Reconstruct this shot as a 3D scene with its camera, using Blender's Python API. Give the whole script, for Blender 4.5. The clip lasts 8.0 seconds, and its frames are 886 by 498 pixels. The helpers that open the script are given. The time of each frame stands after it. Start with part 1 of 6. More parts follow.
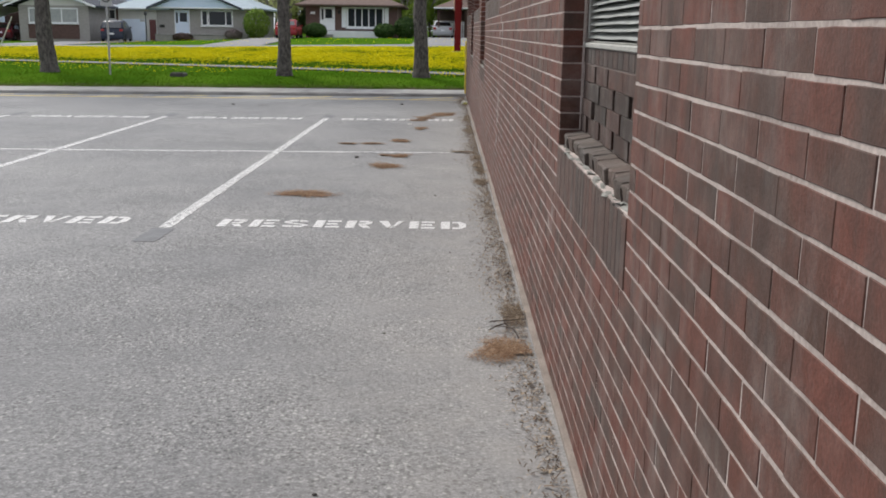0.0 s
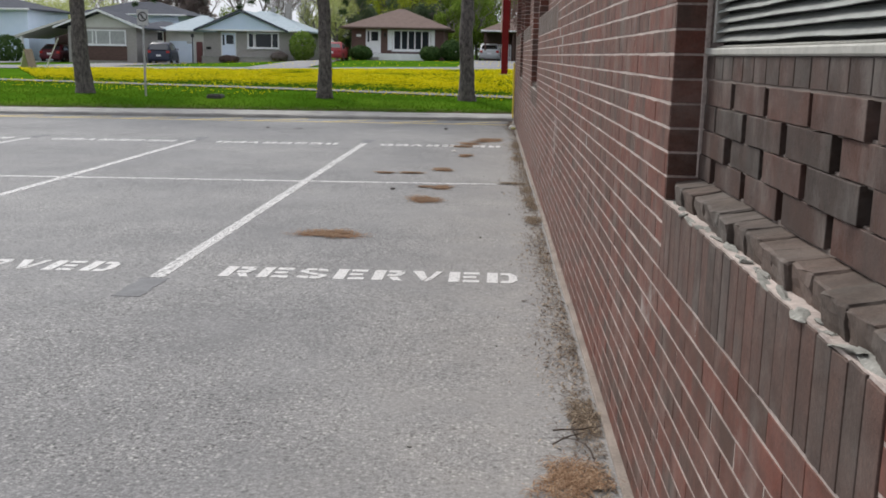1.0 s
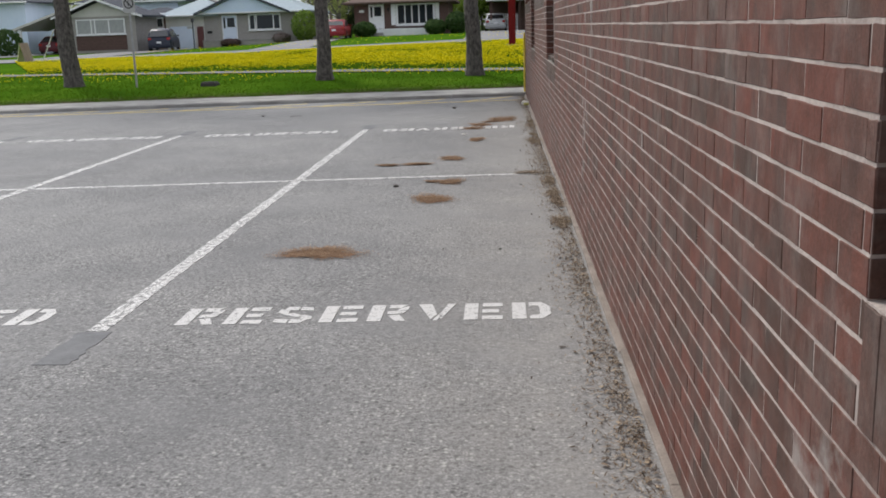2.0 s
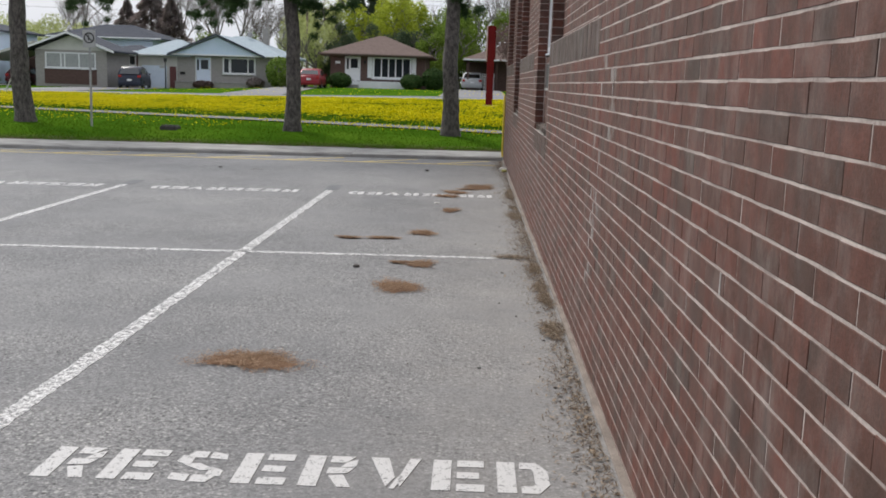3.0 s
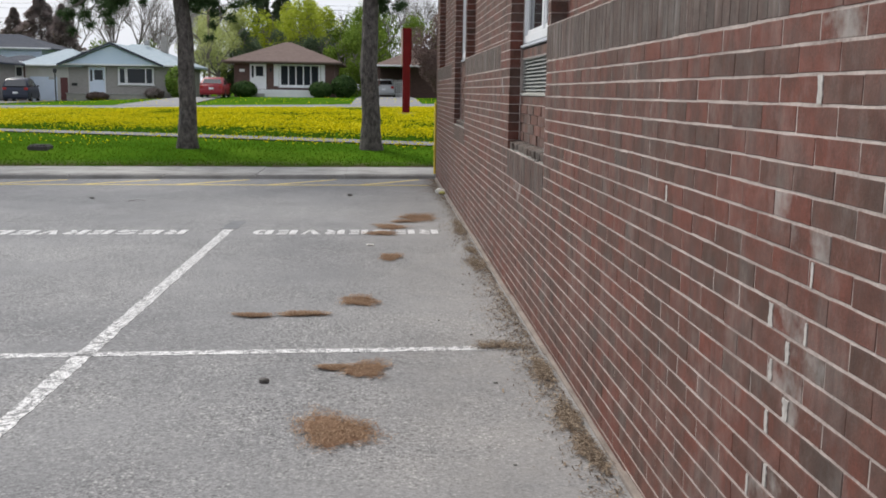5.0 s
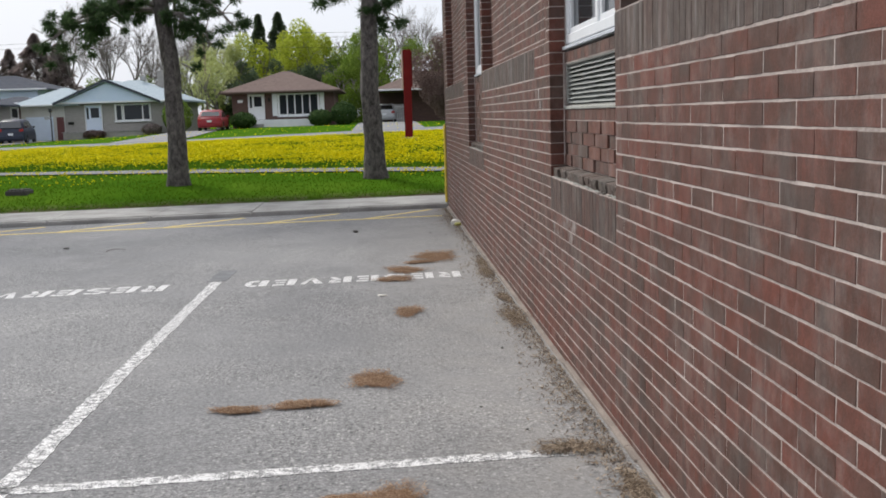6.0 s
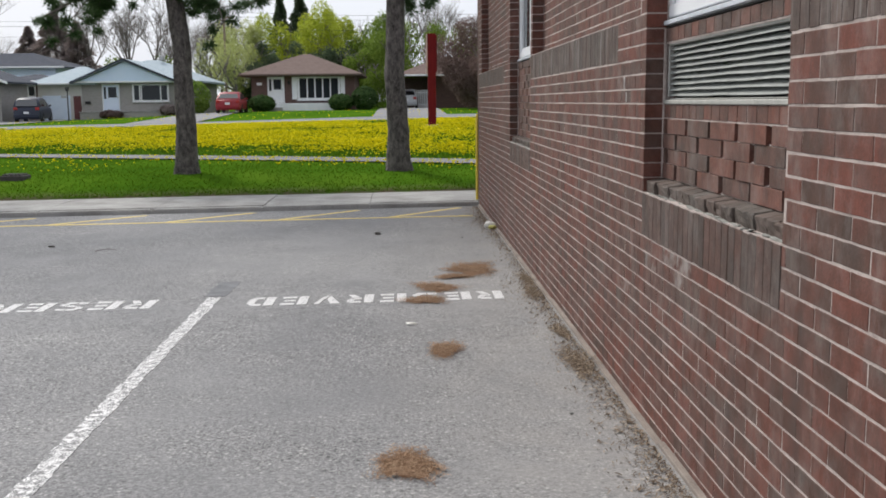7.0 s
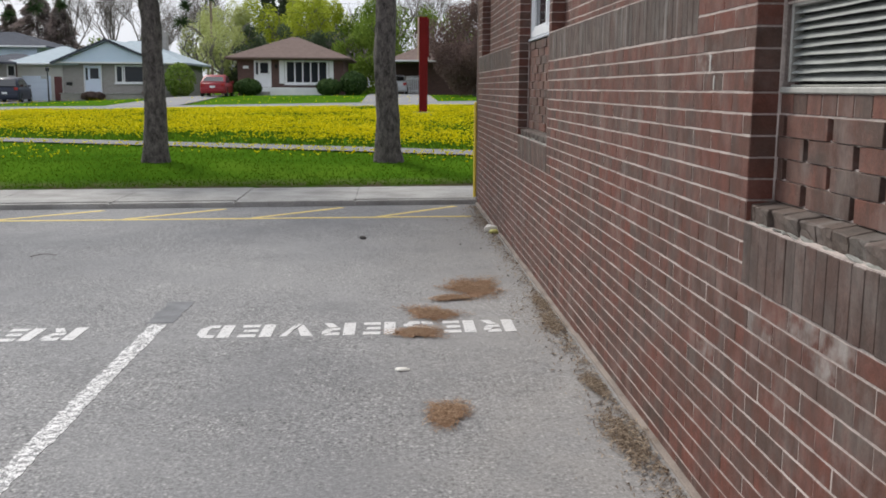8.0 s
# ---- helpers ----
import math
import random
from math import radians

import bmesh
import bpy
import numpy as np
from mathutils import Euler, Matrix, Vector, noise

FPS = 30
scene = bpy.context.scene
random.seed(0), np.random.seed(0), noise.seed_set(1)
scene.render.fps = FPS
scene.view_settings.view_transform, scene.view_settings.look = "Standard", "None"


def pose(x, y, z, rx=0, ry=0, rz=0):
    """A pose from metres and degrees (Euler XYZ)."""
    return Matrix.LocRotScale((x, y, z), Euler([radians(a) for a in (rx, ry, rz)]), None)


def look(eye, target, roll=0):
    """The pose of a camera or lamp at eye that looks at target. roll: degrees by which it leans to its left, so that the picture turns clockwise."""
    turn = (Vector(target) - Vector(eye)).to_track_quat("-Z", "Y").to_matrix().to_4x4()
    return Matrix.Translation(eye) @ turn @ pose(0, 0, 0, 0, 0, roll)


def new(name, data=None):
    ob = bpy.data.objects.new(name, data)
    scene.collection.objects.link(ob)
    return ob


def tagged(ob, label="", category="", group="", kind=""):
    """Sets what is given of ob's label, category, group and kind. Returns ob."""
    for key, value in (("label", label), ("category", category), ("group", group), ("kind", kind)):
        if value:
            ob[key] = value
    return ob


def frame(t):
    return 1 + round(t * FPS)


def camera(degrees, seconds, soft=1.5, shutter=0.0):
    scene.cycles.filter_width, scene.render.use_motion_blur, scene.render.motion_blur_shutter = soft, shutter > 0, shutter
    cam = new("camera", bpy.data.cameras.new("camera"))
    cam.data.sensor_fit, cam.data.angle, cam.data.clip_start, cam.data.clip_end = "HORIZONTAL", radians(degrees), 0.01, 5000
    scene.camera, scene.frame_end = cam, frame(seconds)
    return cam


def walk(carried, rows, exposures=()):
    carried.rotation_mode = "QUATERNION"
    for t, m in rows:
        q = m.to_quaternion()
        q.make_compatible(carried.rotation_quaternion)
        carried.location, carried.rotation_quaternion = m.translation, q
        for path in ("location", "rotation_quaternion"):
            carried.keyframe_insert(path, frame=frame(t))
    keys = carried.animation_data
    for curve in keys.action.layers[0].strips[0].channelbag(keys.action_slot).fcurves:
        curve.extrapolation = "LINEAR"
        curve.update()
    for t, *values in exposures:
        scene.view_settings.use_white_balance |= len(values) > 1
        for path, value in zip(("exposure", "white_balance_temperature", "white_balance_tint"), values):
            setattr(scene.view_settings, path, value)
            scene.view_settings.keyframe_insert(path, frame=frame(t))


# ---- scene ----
cam = camera(48.5, 8.0, soft=1.8)
PATH = [
    (0, (0.03, 0.048, 1.456), (0.027, 2.001, 1.024), 0.9),
    (0.5, (0.056, 0.672, 1.426), (-0.002, 2.626, 1.006), -1.2),
    (1, (0.006, 1.368, 1.392), (-0.087, 3.327, 1.004), 1.1),
    (1.5, (-0.023, 1.961, 1.388), (-0.134, 3.919, 0.992), -2.0),
    (1.7, (-0.018, 2.268, 1.413), (-0.142, 4.215, 0.971), -2.1),
    (2.8, (-0.13, 3.799, 1.419), (-0.192, 5.76, 1.029), 0.4),
    (3, (-0.14, 4.066, 1.444), (-0.193, 6.038, 1.111), 1.9),
    (3.5, (-0.261, 4.806, 1.417), (-0.238, 6.767, 1.024), 2.3),
    (4, (-0.301, 5.572, 1.378), (-0.318, 7.532, 0.984), -1.1),
    (4.5, (-0.397, 6.312, 1.356), (-0.366, 8.29, 1.063), 1.2),
    (4.7, (-0.422, 6.581, 1.408), (-0.325, 8.553, 1.095), 0.6),
    (5.8, (-0.507, 8.244, 1.429), (-0.363, 10.213, 1.112), 1.0),
    (6, (-0.511, 8.544, 1.394), (-0.4, 10.522, 1.123), -1.7),
    (6.5, (-0.557, 9.222, 1.403), (-0.512, 11.202, 1.126), 0.8),
    (7, (-0.607, 9.999, 1.424), (-0.531, 11.975, 1.127), -0.5),
    (7.5, (-0.603, 10.712, 1.44), (-0.552, 12.689, 1.14), -1.3),
    (8, (-0.621, 11.466, 1.411), (-0.52, 13.438, 1.088), 0.4),
]
walk(cam, [(t, look(eye, target, roll)) for t, eye, target, roll in PATH],
     exposures=((0.0, 0.07), (1.0, 0.02), (1.5, -0.06), (3.0, -0.07), (3.5, -0.07), (4.0, -0.05), (4.5, 0.03), (6.0, 0.06), (8.0, 0.07)))

# ---- world, sun, exposure ----
SUN_ELEV, SUN_AZ = 47.0, -40.0   # degrees; azimuth from +y, positive towards +x
world = bpy.data.worlds.new("hazy_sky")
scene.world = world
world.use_nodes = True
wt = world.node_tree
wt.nodes.clear()
sky = wt.nodes.new("ShaderNodeTexSky")
sky.sky_type = "NISHITA"
sky.sun_disc = False
sky.sun_elevation, sky.sun_rotation = radians(SUN_ELEV), radians(SUN_AZ)
sky.air_density, sky.dust_density, sky.ozone_density = 1.0, 5.0, 1.0
haze = wt.nodes.new("ShaderNodeMix")
haze.data_type = "RGBA"
haze.inputs[0].default_value = 0.80
haze.inputs[7].default_value = (8.6, 9.0, 9.9, 1)
wbg = wt.nodes.new("ShaderNodeBackground")
wbg.inputs[1].default_value = 0.108
wout = wt.nodes.new("ShaderNodeOutputWorld")
wt.links.new(sky.outputs[0], haze.inputs[6])
wt.links.new(haze.outputs[2], wbg.inputs[0])
wt.links.new(wbg.outputs[0], wout.inputs[0])

sun_data = bpy.data.lights.new("sun", "SUN")
sun_data.energy, sun_data.angle, sun_data.color = 2.7, radians(16), (1.0, 0.965, 0.91)
sun = new("sun", sun_data)
sd = Vector((math.sin(radians(SUN_AZ)) * math.cos(radians(SUN_ELEV)), math.cos(radians(SUN_AZ)) * math.cos(radians(SUN_ELEV)), math.sin(radians(SUN_ELEV))))
sun.matrix_world = look(sd * 80, (0, 0, 0))


# ---- materials ----
def nodes_of(name):
    m = bpy.data.materials.new(name)
    m.use_nodes = True
    nt = m.node_tree
    return m, nt, nt.nodes["Principled BSDF"]


def add(nt, kind, **values):
    n = nt.nodes.new(kind)
    for k, v in values.items():
        n.inputs[k.replace("_", " ")].default_value = v
    return n


def ramp(nt, src, stops):
    r = nt.nodes.new("ShaderNodeValToRGB")
    e = r.color_ramp.elements
    while len(e) < len(stops):
        e.new(0.5)
    for el, (p, c) in zip(e, stops):
        el.position, el.color = p, (*c, 1) if len(c) == 3 else c
    nt.links.new(src, r.inputs[0])
    return r.outputs[0]


def mix(nt, fac, a, b, mode="MIX"):
    n = nt.nodes.new("ShaderNodeMix")
    n.data_type, n.blend_type = "RGBA", mode
    for i, v in ((0, fac), (6, a), (7, b)):
        if isinstance(v, (int, float)):
            n.inputs[i].default_value = v
        elif isinstance(v, tuple):
            n.inputs[i].default_value = (*v, 1)
        else:
            nt.links.new(v, n.inputs[i])
    return n.outputs[2]


def math_node(nt, op, a, b=0.0, clamp=False):
    n = nt.nodes.new("ShaderNodeMath")
    n.operation, n.use_clamp = op, clamp
    for i, v in ((0, a), (1, b)):
        if isinstance(v, (int, float)):
            n.inputs[i].default_value = v
        else:
            nt.links.new(v, n.inputs[i])
    return n.outputs[0]


def place_of(nt, scale=(1, 1, 1)):
    g = nt.nodes.new("ShaderNodeNewGeometry")
    mp = nt.nodes.new("ShaderNodeMapping")
    mp.inputs["Scale"].default_value = scale
    nt.links.new(g.outputs["Position"], mp.inputs[0])
    return mp.outputs[0]


def noise_of(nt, vec, scale, detail=4.0, rough=0.55):
    n = add(nt, "ShaderNodeTexNoise", Scale=scale, Detail=detail, Roughness=rough)
    nt.links.new(vec, n.inputs["Vector"])
    return n.outputs["Fac"]


def bump(nt, b, height, strength, dist):
    n = add(nt, "ShaderNodeBump", Strength=strength, Distance=dist)
    nt.links.new(height, n.inputs["Height"])
    nt.links.new(n.outputs[0], b.inputs["Normal"])


def surface(name, dark, light, scale=6.0, fine=60.0, rough=0.85, metal=0.0, stretch=(1, 1, 1), relief=0.3, depth=0.003, coat=0.0, spread=0.18):
    """A material whose colour wanders between two tones at two scales, with a fine relief."""
    m, nt, b = nodes_of(name)
    v = place_of(nt, stretch)
    big, small = noise_of(nt, v, scale), noise_of(nt, v, fine, 3)
    f = math_node(nt, "ADD", math_node(nt, "MULTIPLY", big, 0.6), math_node(nt, "MULTIPLY", small, 0.4))
    col = ramp(nt, f, [(0.5 - spread, dark), (0.5 + spread, light)])
    nt.links.new(col, b.inputs["Base Color"])
    b.inputs["Roughness"].default_value, b.inputs["Metallic"].default_value = rough, metal
    b.inputs["Coat Weight"].default_value = coat
    if relief:
        bump(nt, b, small, relief, depth)
    return m


def glass(name, tint=(0.02, 0.025, 0.03)):
    m, nt, b = nodes_of(name)
    b.inputs["Base Color"].default_value = (*tint, 1)
    b.inputs["Roughness"].default_value = 0.06
    b.inputs["Specular IOR Level"].default_value = 0.3
    return m


def brick_material(name, single, reds, greys, salt=0.07, streaks=0.0):
    """Fired clay: each brick has its own tone and fired ends, with specks, soot and pale salt stains."""
    m, nt, b = nodes_of(name)
    if single:
        rnd = nt.nodes.new("ShaderNodeObjectInfo").outputs["Random"]
    else:
        rnd = nt.nodes.new("ShaderNodeNewGeometry").outputs["Random Per Island"]
    v = place_of(nt)
    # each brick takes its own piece of the pattern
    own = nt.nodes.new("ShaderNodeVectorMath")
    own.operation = "MULTIPLY_ADD"
    nt.links.new(rnd, own.inputs[0])
    own.inputs[1].default_value = (31.0, 57.0, 23.0)
    nt.links.new(v, own.inputs[2])
    ov = own.outputs[0]
    tone = ramp(nt, rnd, [(0.0, reds[0]), (0.22, reds[1]), (0.44, reds[2]), (0.60, greys[0]), (0.82, greys[1]), (1.0, reds[1])])
    patch = noise_of(nt, v, 0.8, 3)
    tone = mix(nt, ramp(nt, patch, [(0.40, (0, 0, 0)), (0.62, (0.65, 0.65, 0.65))]), tone, greys[0])
    fired = noise_of(nt, ov, 5.5, 3, 0.5)
    tone = mix(nt, 0.42, tone, ramp(nt, fired, [(0.36, greys[1]), (0.47, greys[0]), (0.53, reds[2]), (0.66, reds[0])]))
    speck = noise_of(nt, v, 140, 4, 0.65)
    tone = mix(nt, 0.38, tone, ramp(nt, speck, [(0.3, (0.22, 0.22, 0.22)), (0.7, (0.78, 0.78, 0.78))]), "OVERLAY")
    mid = noise_of(nt, v, 18, 5, 0.65)
    tone = mix(nt, 0.5, tone, ramp(nt, mid, [(0.3, (0.26, 0.26, 0.26)), (0.72, (0.74, 0.72, 0.70))]), "OVERLAY")
    # salt: thin washes over several bricks, clouds within one
    wash = noise_of(nt, place_of(nt, (1, 4, 2)), 1.5, 5, 0.72)
    cloud = noise_of(nt, ov, 8.0, 4, 0.6)
    pale = math_node(nt, "MULTIPLY", ramp(nt, wash, [(0.50, (0, 0, 0)), (0.66, (1, 1, 1))]), 0.16)
    pale = math_node(nt, "ADD", pale, math_node(nt, "MULTIPLY", ramp(nt, cloud, [(0.44, (0, 0, 0)), (0.64, (1, 1, 1))]), salt), True)
    if streaks:
        # white runs below the joints
        run = noise_of(nt, place_of(nt, (1, 30, 1.6)), 1.0, 4, 0.6)
        pale = math_node(nt, "ADD", pale, math_node(nt, "MULTIPLY", ramp(nt, run, [(0.55, (0, 0, 0)), (0.70, (1, 1, 1))]), streaks), True)
    tone = mix(nt, pale, tone, (0.40, 0.385, 0.36))
    # soot and damp that ran down the face
    soot = ramp(nt, noise_of(nt, place_of(nt, (1, 5, 0.7)), 1.7, 5, 0.65), [(0.50, (0, 0, 0)), (0.66, (0.42, 0.42, 0.42))])
    tone = mix(nt, soot, tone, (0.052, 0.044, 0.039))
    nt.links.new(tone, b.inputs["Base Color"])
    b.inputs["Roughness"].default_value = 0.72
    b.inputs["Specular IOR Level"].default_value = 0.3
    bump(nt, b, math_node(nt, "ADD", speck, mid), 0.3, 0.004)
    return m


REDS = ((0.150, 0.052, 0.037), (0.170, 0.054, 0.038), (0.130, 0.050, 0.036))
GREYS = ((0.100, 0.051, 0.039), (0.067, 0.043, 0.034))
M_BRICK = brick_material("brown_brick", False, REDS, GREYS)
M_BRICK1 = brick_material("brown_brick_piece", True, REDS, GREYS)
M_CORBEL = brick_material("red_brick_piece", True, ((0.158, 0.066, 0.048), (0.178, 0.070, 0.050), (0.134, 0.061, 0.046)), ((0.096, 0.059, 0.047), (0.080, 0.054, 0.045)))
# shade of the first recess is put into these darker brick tones
M_SHADED = brick_material("recess_shade_brick_piece", True, ((0.064, 0.034, 0.027), (0.108, 0.042, 0.030), (0.058, 0.033, 0.026)), ((0.045, 0.034, 0.029), (0.040, 0.033, 0.029)))
M_SALT = brick_material("salt_stained_brick", True, REDS, GREYS, 0.62)
M_SOLDIER = brick_material("weathered_soldier_brick", True, ((0.112, 0.060, 0.048), (0.122, 0.061, 0.048), (0.098, 0.058, 0.047)), ((0.084, 0.058, 0.049), (0.070, 0.054, 0.047)))
M_BANDBRICK = brick_material("streaked_band_brick", True, ((0.098, 0.063, 0.052), (0.108, 0.063, 0.051), (0.088, 0.061, 0.052)), ((0.082, 0.059, 0.050), (0.074, 0.056, 0.048)), 0.05, 0.38)
M_SILL = brick_material("crumbling_sill_brick", True, ((0.098, 0.070, 0.057), (0.115, 0.075, 0.060), (0.086, 0.064, 0.054)), ((0.076, 0.062, 0.053), (0.092, 0.076, 0.065)))
# red brick darkened in colour to carry the shade inside the slits
M_SLIT = brick_material("slit_shade_brick", False, ((0.085, 0.034, 0.027), (0.095, 0.036, 0.028), (0.075, 0.033, 0.027)), ((0.060, 0.034, 0.029), (0.052, 0.032, 0.028)))
M_MORTAR = surface("old_mortar", (0.25, 0.205, 0.185), (0.62, 0.54, 0.495), 5.0, 90, 0.95, relief=0.5)
M_SMEAR = surface("smeared_pale_mortar", (0.30, 0.285, 0.265), (0.56, 0.53, 0.50), 14, 90, 0.95, relief=0.5)
M_PALE = surface("broken_pale_mortar", (0.15, 0.15, 0.135), (0.36, 0.355, 0.325), 20, 120, 0.95, relief=0.6, depth=0.006)
# mortar colour dimmed to hold the shade of the first recess
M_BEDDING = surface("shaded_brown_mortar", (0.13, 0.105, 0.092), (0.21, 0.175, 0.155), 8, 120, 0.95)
M_PATH = surface("grey_sidewalk_concrete", (0.13, 0.128, 0.12), (0.205, 0.20, 0.187), 1.5, 30, 0.9, relief=0)
M_CONC = surface("weathered_concrete", (0.23, 0.222, 0.208), (0.41, 0.40, 0.378), 2.2, 60, 0.92, relief=0.4, spread=0.13)
M_FOOT = surface("dusty_concrete_footing", (0.15, 0.125, 0.107), (0.34, 0.29, 0.25), 4, 110, 0.95, relief=0.5)


def asphalt_material():
    m, nt, b = nodes_of("worn_asphalt")
    v = place_of(nt)
    agg = math_node(nt, "ADD", math_node(nt, "MULTIPLY", noise_of(nt, v, 110, 5, 0.8), 0.5), math_node(nt, "MULTIPLY", noise_of(nt, v, 48, 4, 0.75), 0.5))
    col = ramp(nt, agg, [(0.38, (0.095, 0.096, 0.098)), (0.50, (0.220, 0.221, 0.225)), (0.62, (0.41, 0.408, 0.405))])
    rubbed = ramp(nt, noise_of(nt, v, 0.9, 5, 0.65), [(0.42, (0, 0, 0)), (0.62, (1, 1, 1))])
    col = mix(nt, math_node(nt, "MULTIPLY", rubbed, 0.50), col, (0.226, 0.228, 0.234))
    # stones in the binder: pale chips and dark pits of a centimetre or two
    keep = math_node(nt, "SUBTRACT", 1.0, math_node(nt, "MULTIPLY", rubbed, 0.65))
    for scale, share, tone in ((44.0, 0.80, (0.50, 0.495, 0.48)), (38.0, 0.82, (0.070, 0.070, 0.072)), (80.0, 0.76, (0.44, 0.435, 0.42)), (66.0, 0.78, (0.085, 0.085, 0.086))):
        grit = add(nt, "ShaderNodeTexVoronoi", Scale=scale)
        nt.links.new(v, grit.inputs["Vector"])
        pick = nt.nodes.new("ShaderNodeSeparateColor")
        nt.links.new(grit.outputs["Color"], pick.inputs[0])
        chip = math_node(nt, "MULTIPLY", ramp(nt, pick.outputs[0], [(share, (0, 0, 0)), (share + 0.02, (1, 1, 1))]), ramp(nt, grit.outputs["Distance"], [(0.24, (0.85, 0.85, 0.85)), (0.42, (0, 0, 0))]))
        col = mix(nt, math_node(nt, "MULTIPLY", chip, keep), col, tone)
    wide = noise_of(nt, v, 0.35, 5, 0.6)
    col = mix(nt, 0.5, col, ramp(nt, wide, [(0.36, (0.36, 0.36, 0.366)), (0.64, (0.60, 0.592, 0.58))]), "OVERLAY")
    mid = noise_of(nt, place_of(nt, (1, 0.6, 1)), 2.6, 4, 0.65)
    col = mix(nt, 0.3, col, ramp(nt, mid, [(0.32, (0.38, 0.38, 0.38)), (0.68, (0.6, 0.595, 0.59))]), "OVERLAY")
    # dust washed along the foot of the building
    sep = nt.nodes.new("ShaderNodeSeparateXYZ")
    nt.links.new(v, sep.inputs[0])
    near = math_node(nt, "MULTIPLY", math_node(nt, "SUBTRACT", sep.outputs[0], -0.9), 0.75, True)
    dust = math_node(nt, "MULTIPLY", near, ramp(nt, noise_of(nt, v, 3.5, 5, 0.7), [(0.30, (0.25, 0.25, 0.25)), (0.66, (1, 1, 1))]))
    col = mix(nt, math_node(nt, "MULTIPLY", dust, 0.5), col, (0.36, 0.338, 0.312))
    nt.links.new(col, b.inputs["Base Color"])
    b.inputs["Roughness"].default_value = 0.92
    b.inputs["Specular IOR Level"].default_value = 0.25
    bump(nt, b, agg, 0.4, 0.005)
    return m


M_ASPHALT = asphalt_material()
M_ROAD = surface("street_asphalt", (0.15, 0.15, 0.152), (0.22, 0.22, 0.22), 0.6, 30, 0.9, relief=0)
M_DRIVE = surface("pale_driveway", (0.17, 0.17, 0.172), (0.24, 0.237, 0.235), 0.8, 30, 0.9, relief=0)
M_OVERPAINT = surface("dark_overpaint", (0.10, 0.104, 0.114), (0.19, 0.195, 0.206), 9, 90, 0.8)


def paint_material(name, colour, worn):
    """Road paint, flaked so that the asphalt shows through."""
    m, nt, b = nodes_of(name)
    v = place_of(nt)
    flake = noise_of(nt, v, 30, 6, 0.74)
    fine = noise_of(nt, v, 120, 3, 0.7)
    f = math_node(nt, "ADD", math_node(nt, "MULTIPLY", flake, 0.7), math_node(nt, "MULTIPLY", fine, 0.3))
    col = ramp(nt, f, [(worn - 0.022, (0.20, 0.20, 0.202)), (worn + 0.012, colour)])
    col = mix(nt, 0.25, col, ramp(nt, fine, [(0.3, (0.35, 0.35, 0.35)), (0.7, (0.65, 0.65, 0.65))]), "OVERLAY")
    nt.links.new(col, b.inputs["Base Color"])
    b.inputs["Roughness"].default_value = 0.8
    bump(nt, b, f, 0.3, 0.003)
    return m


M_WHITE_LINE = paint_material("flaked_white_paint", (0.72, 0.715, 0.71), 0.505)
M_LETTER = paint_material("stencil_white_paint", (0.59, 0.585, 0.58), 0.425)
M_YELLOW = paint_material("worn_yellow_paint", (0.72, 0.55, 0.17), 0.43)


def grass_material():
    m, nt, b = nodes_of("spring_grass")
    v = place_of(nt)
    f = math_node(nt, "ADD", math_node(nt, "MULTIPLY", noise_of(nt, v, 0.5, 4), 0.5), math_node(nt, "MULTIPLY", noise_of(nt, place_of(nt, (6, 2, 1)), 6, 4, 0.7), 0.5))
    # trodden, bare soil along the walkway
    sep = nt.nodes.new("ShaderNodeSeparateXYZ")
    nt.links.new(v, sep.inputs[0])
    off = math_node(nt, "SUBTRACT", sep.outputs[1], math_node(nt, "ADD", math_node(nt, "MULTIPLY", sep.outputs[0], 0.12), 26.10))
    edge = math_node(nt, "SUBTRACT", 1.0, math_node(nt, "MULTIPLY", off, 1.5), True)
    edge = math_node(nt, "MULTIPLY", edge, math_node(nt, "MULTIPLY", math_node(nt, "ADD", off, 0.8), 3.0, True))
    bare = math_node(nt, "MULTIPLY", edge, ramp(nt, noise_of(nt, v, 2.5, 5, 0.7), [(0.36, (0, 0, 0)), (0.58, (1, 1, 1))]))
    turf = ramp(nt, f, [(0.36, (0.030, 0.084, 0.006)), (0.52, (0.060, 0.134, 0.009)), (0.68, (0.108, 0.182, 0.018))])
    nt.links.new(mix(nt, bare, turf, (0.125, 0.098, 0.066)), b.inputs["Base Color"])
    b.inputs["Roughness"].default_value = 1.0
    b.inputs["Specular IOR Level"].default_value = 0.0
    return m


def leafy(name, a, c, e, rough=0.7, through_light=0.4):
    m, nt, b = nodes_of(name)
    r = nt.nodes.new("ShaderNodeNewGeometry").outputs["Random Per Island"]
    tone = ramp(nt, r, [(0.0, a), (0.5, c), (1.0, e)])
    nt.links.new(tone, b.inputs["Base Color"])
    b.inputs["Roughness"].default_value = rough
    b.inputs["Specular IOR Level"].default_value = 0.05
    if through_light:
        # thin leaves let daylight through
        tr = nt.nodes.new("ShaderNodeBsdfTranslucent")
        nt.links.new(tone, tr.inputs["Color"])
        ms = nt.nodes.new("ShaderNodeMixShader")
        ms.inputs[0].default_value = through_light
        nt.links.new(b.outputs[0], ms.inputs[1])
        nt.links.new(tr.outputs[0], ms.inputs[2])
        nt.links.new(ms.outputs[0], nt.nodes["Material Output"].inputs[0])
    return m


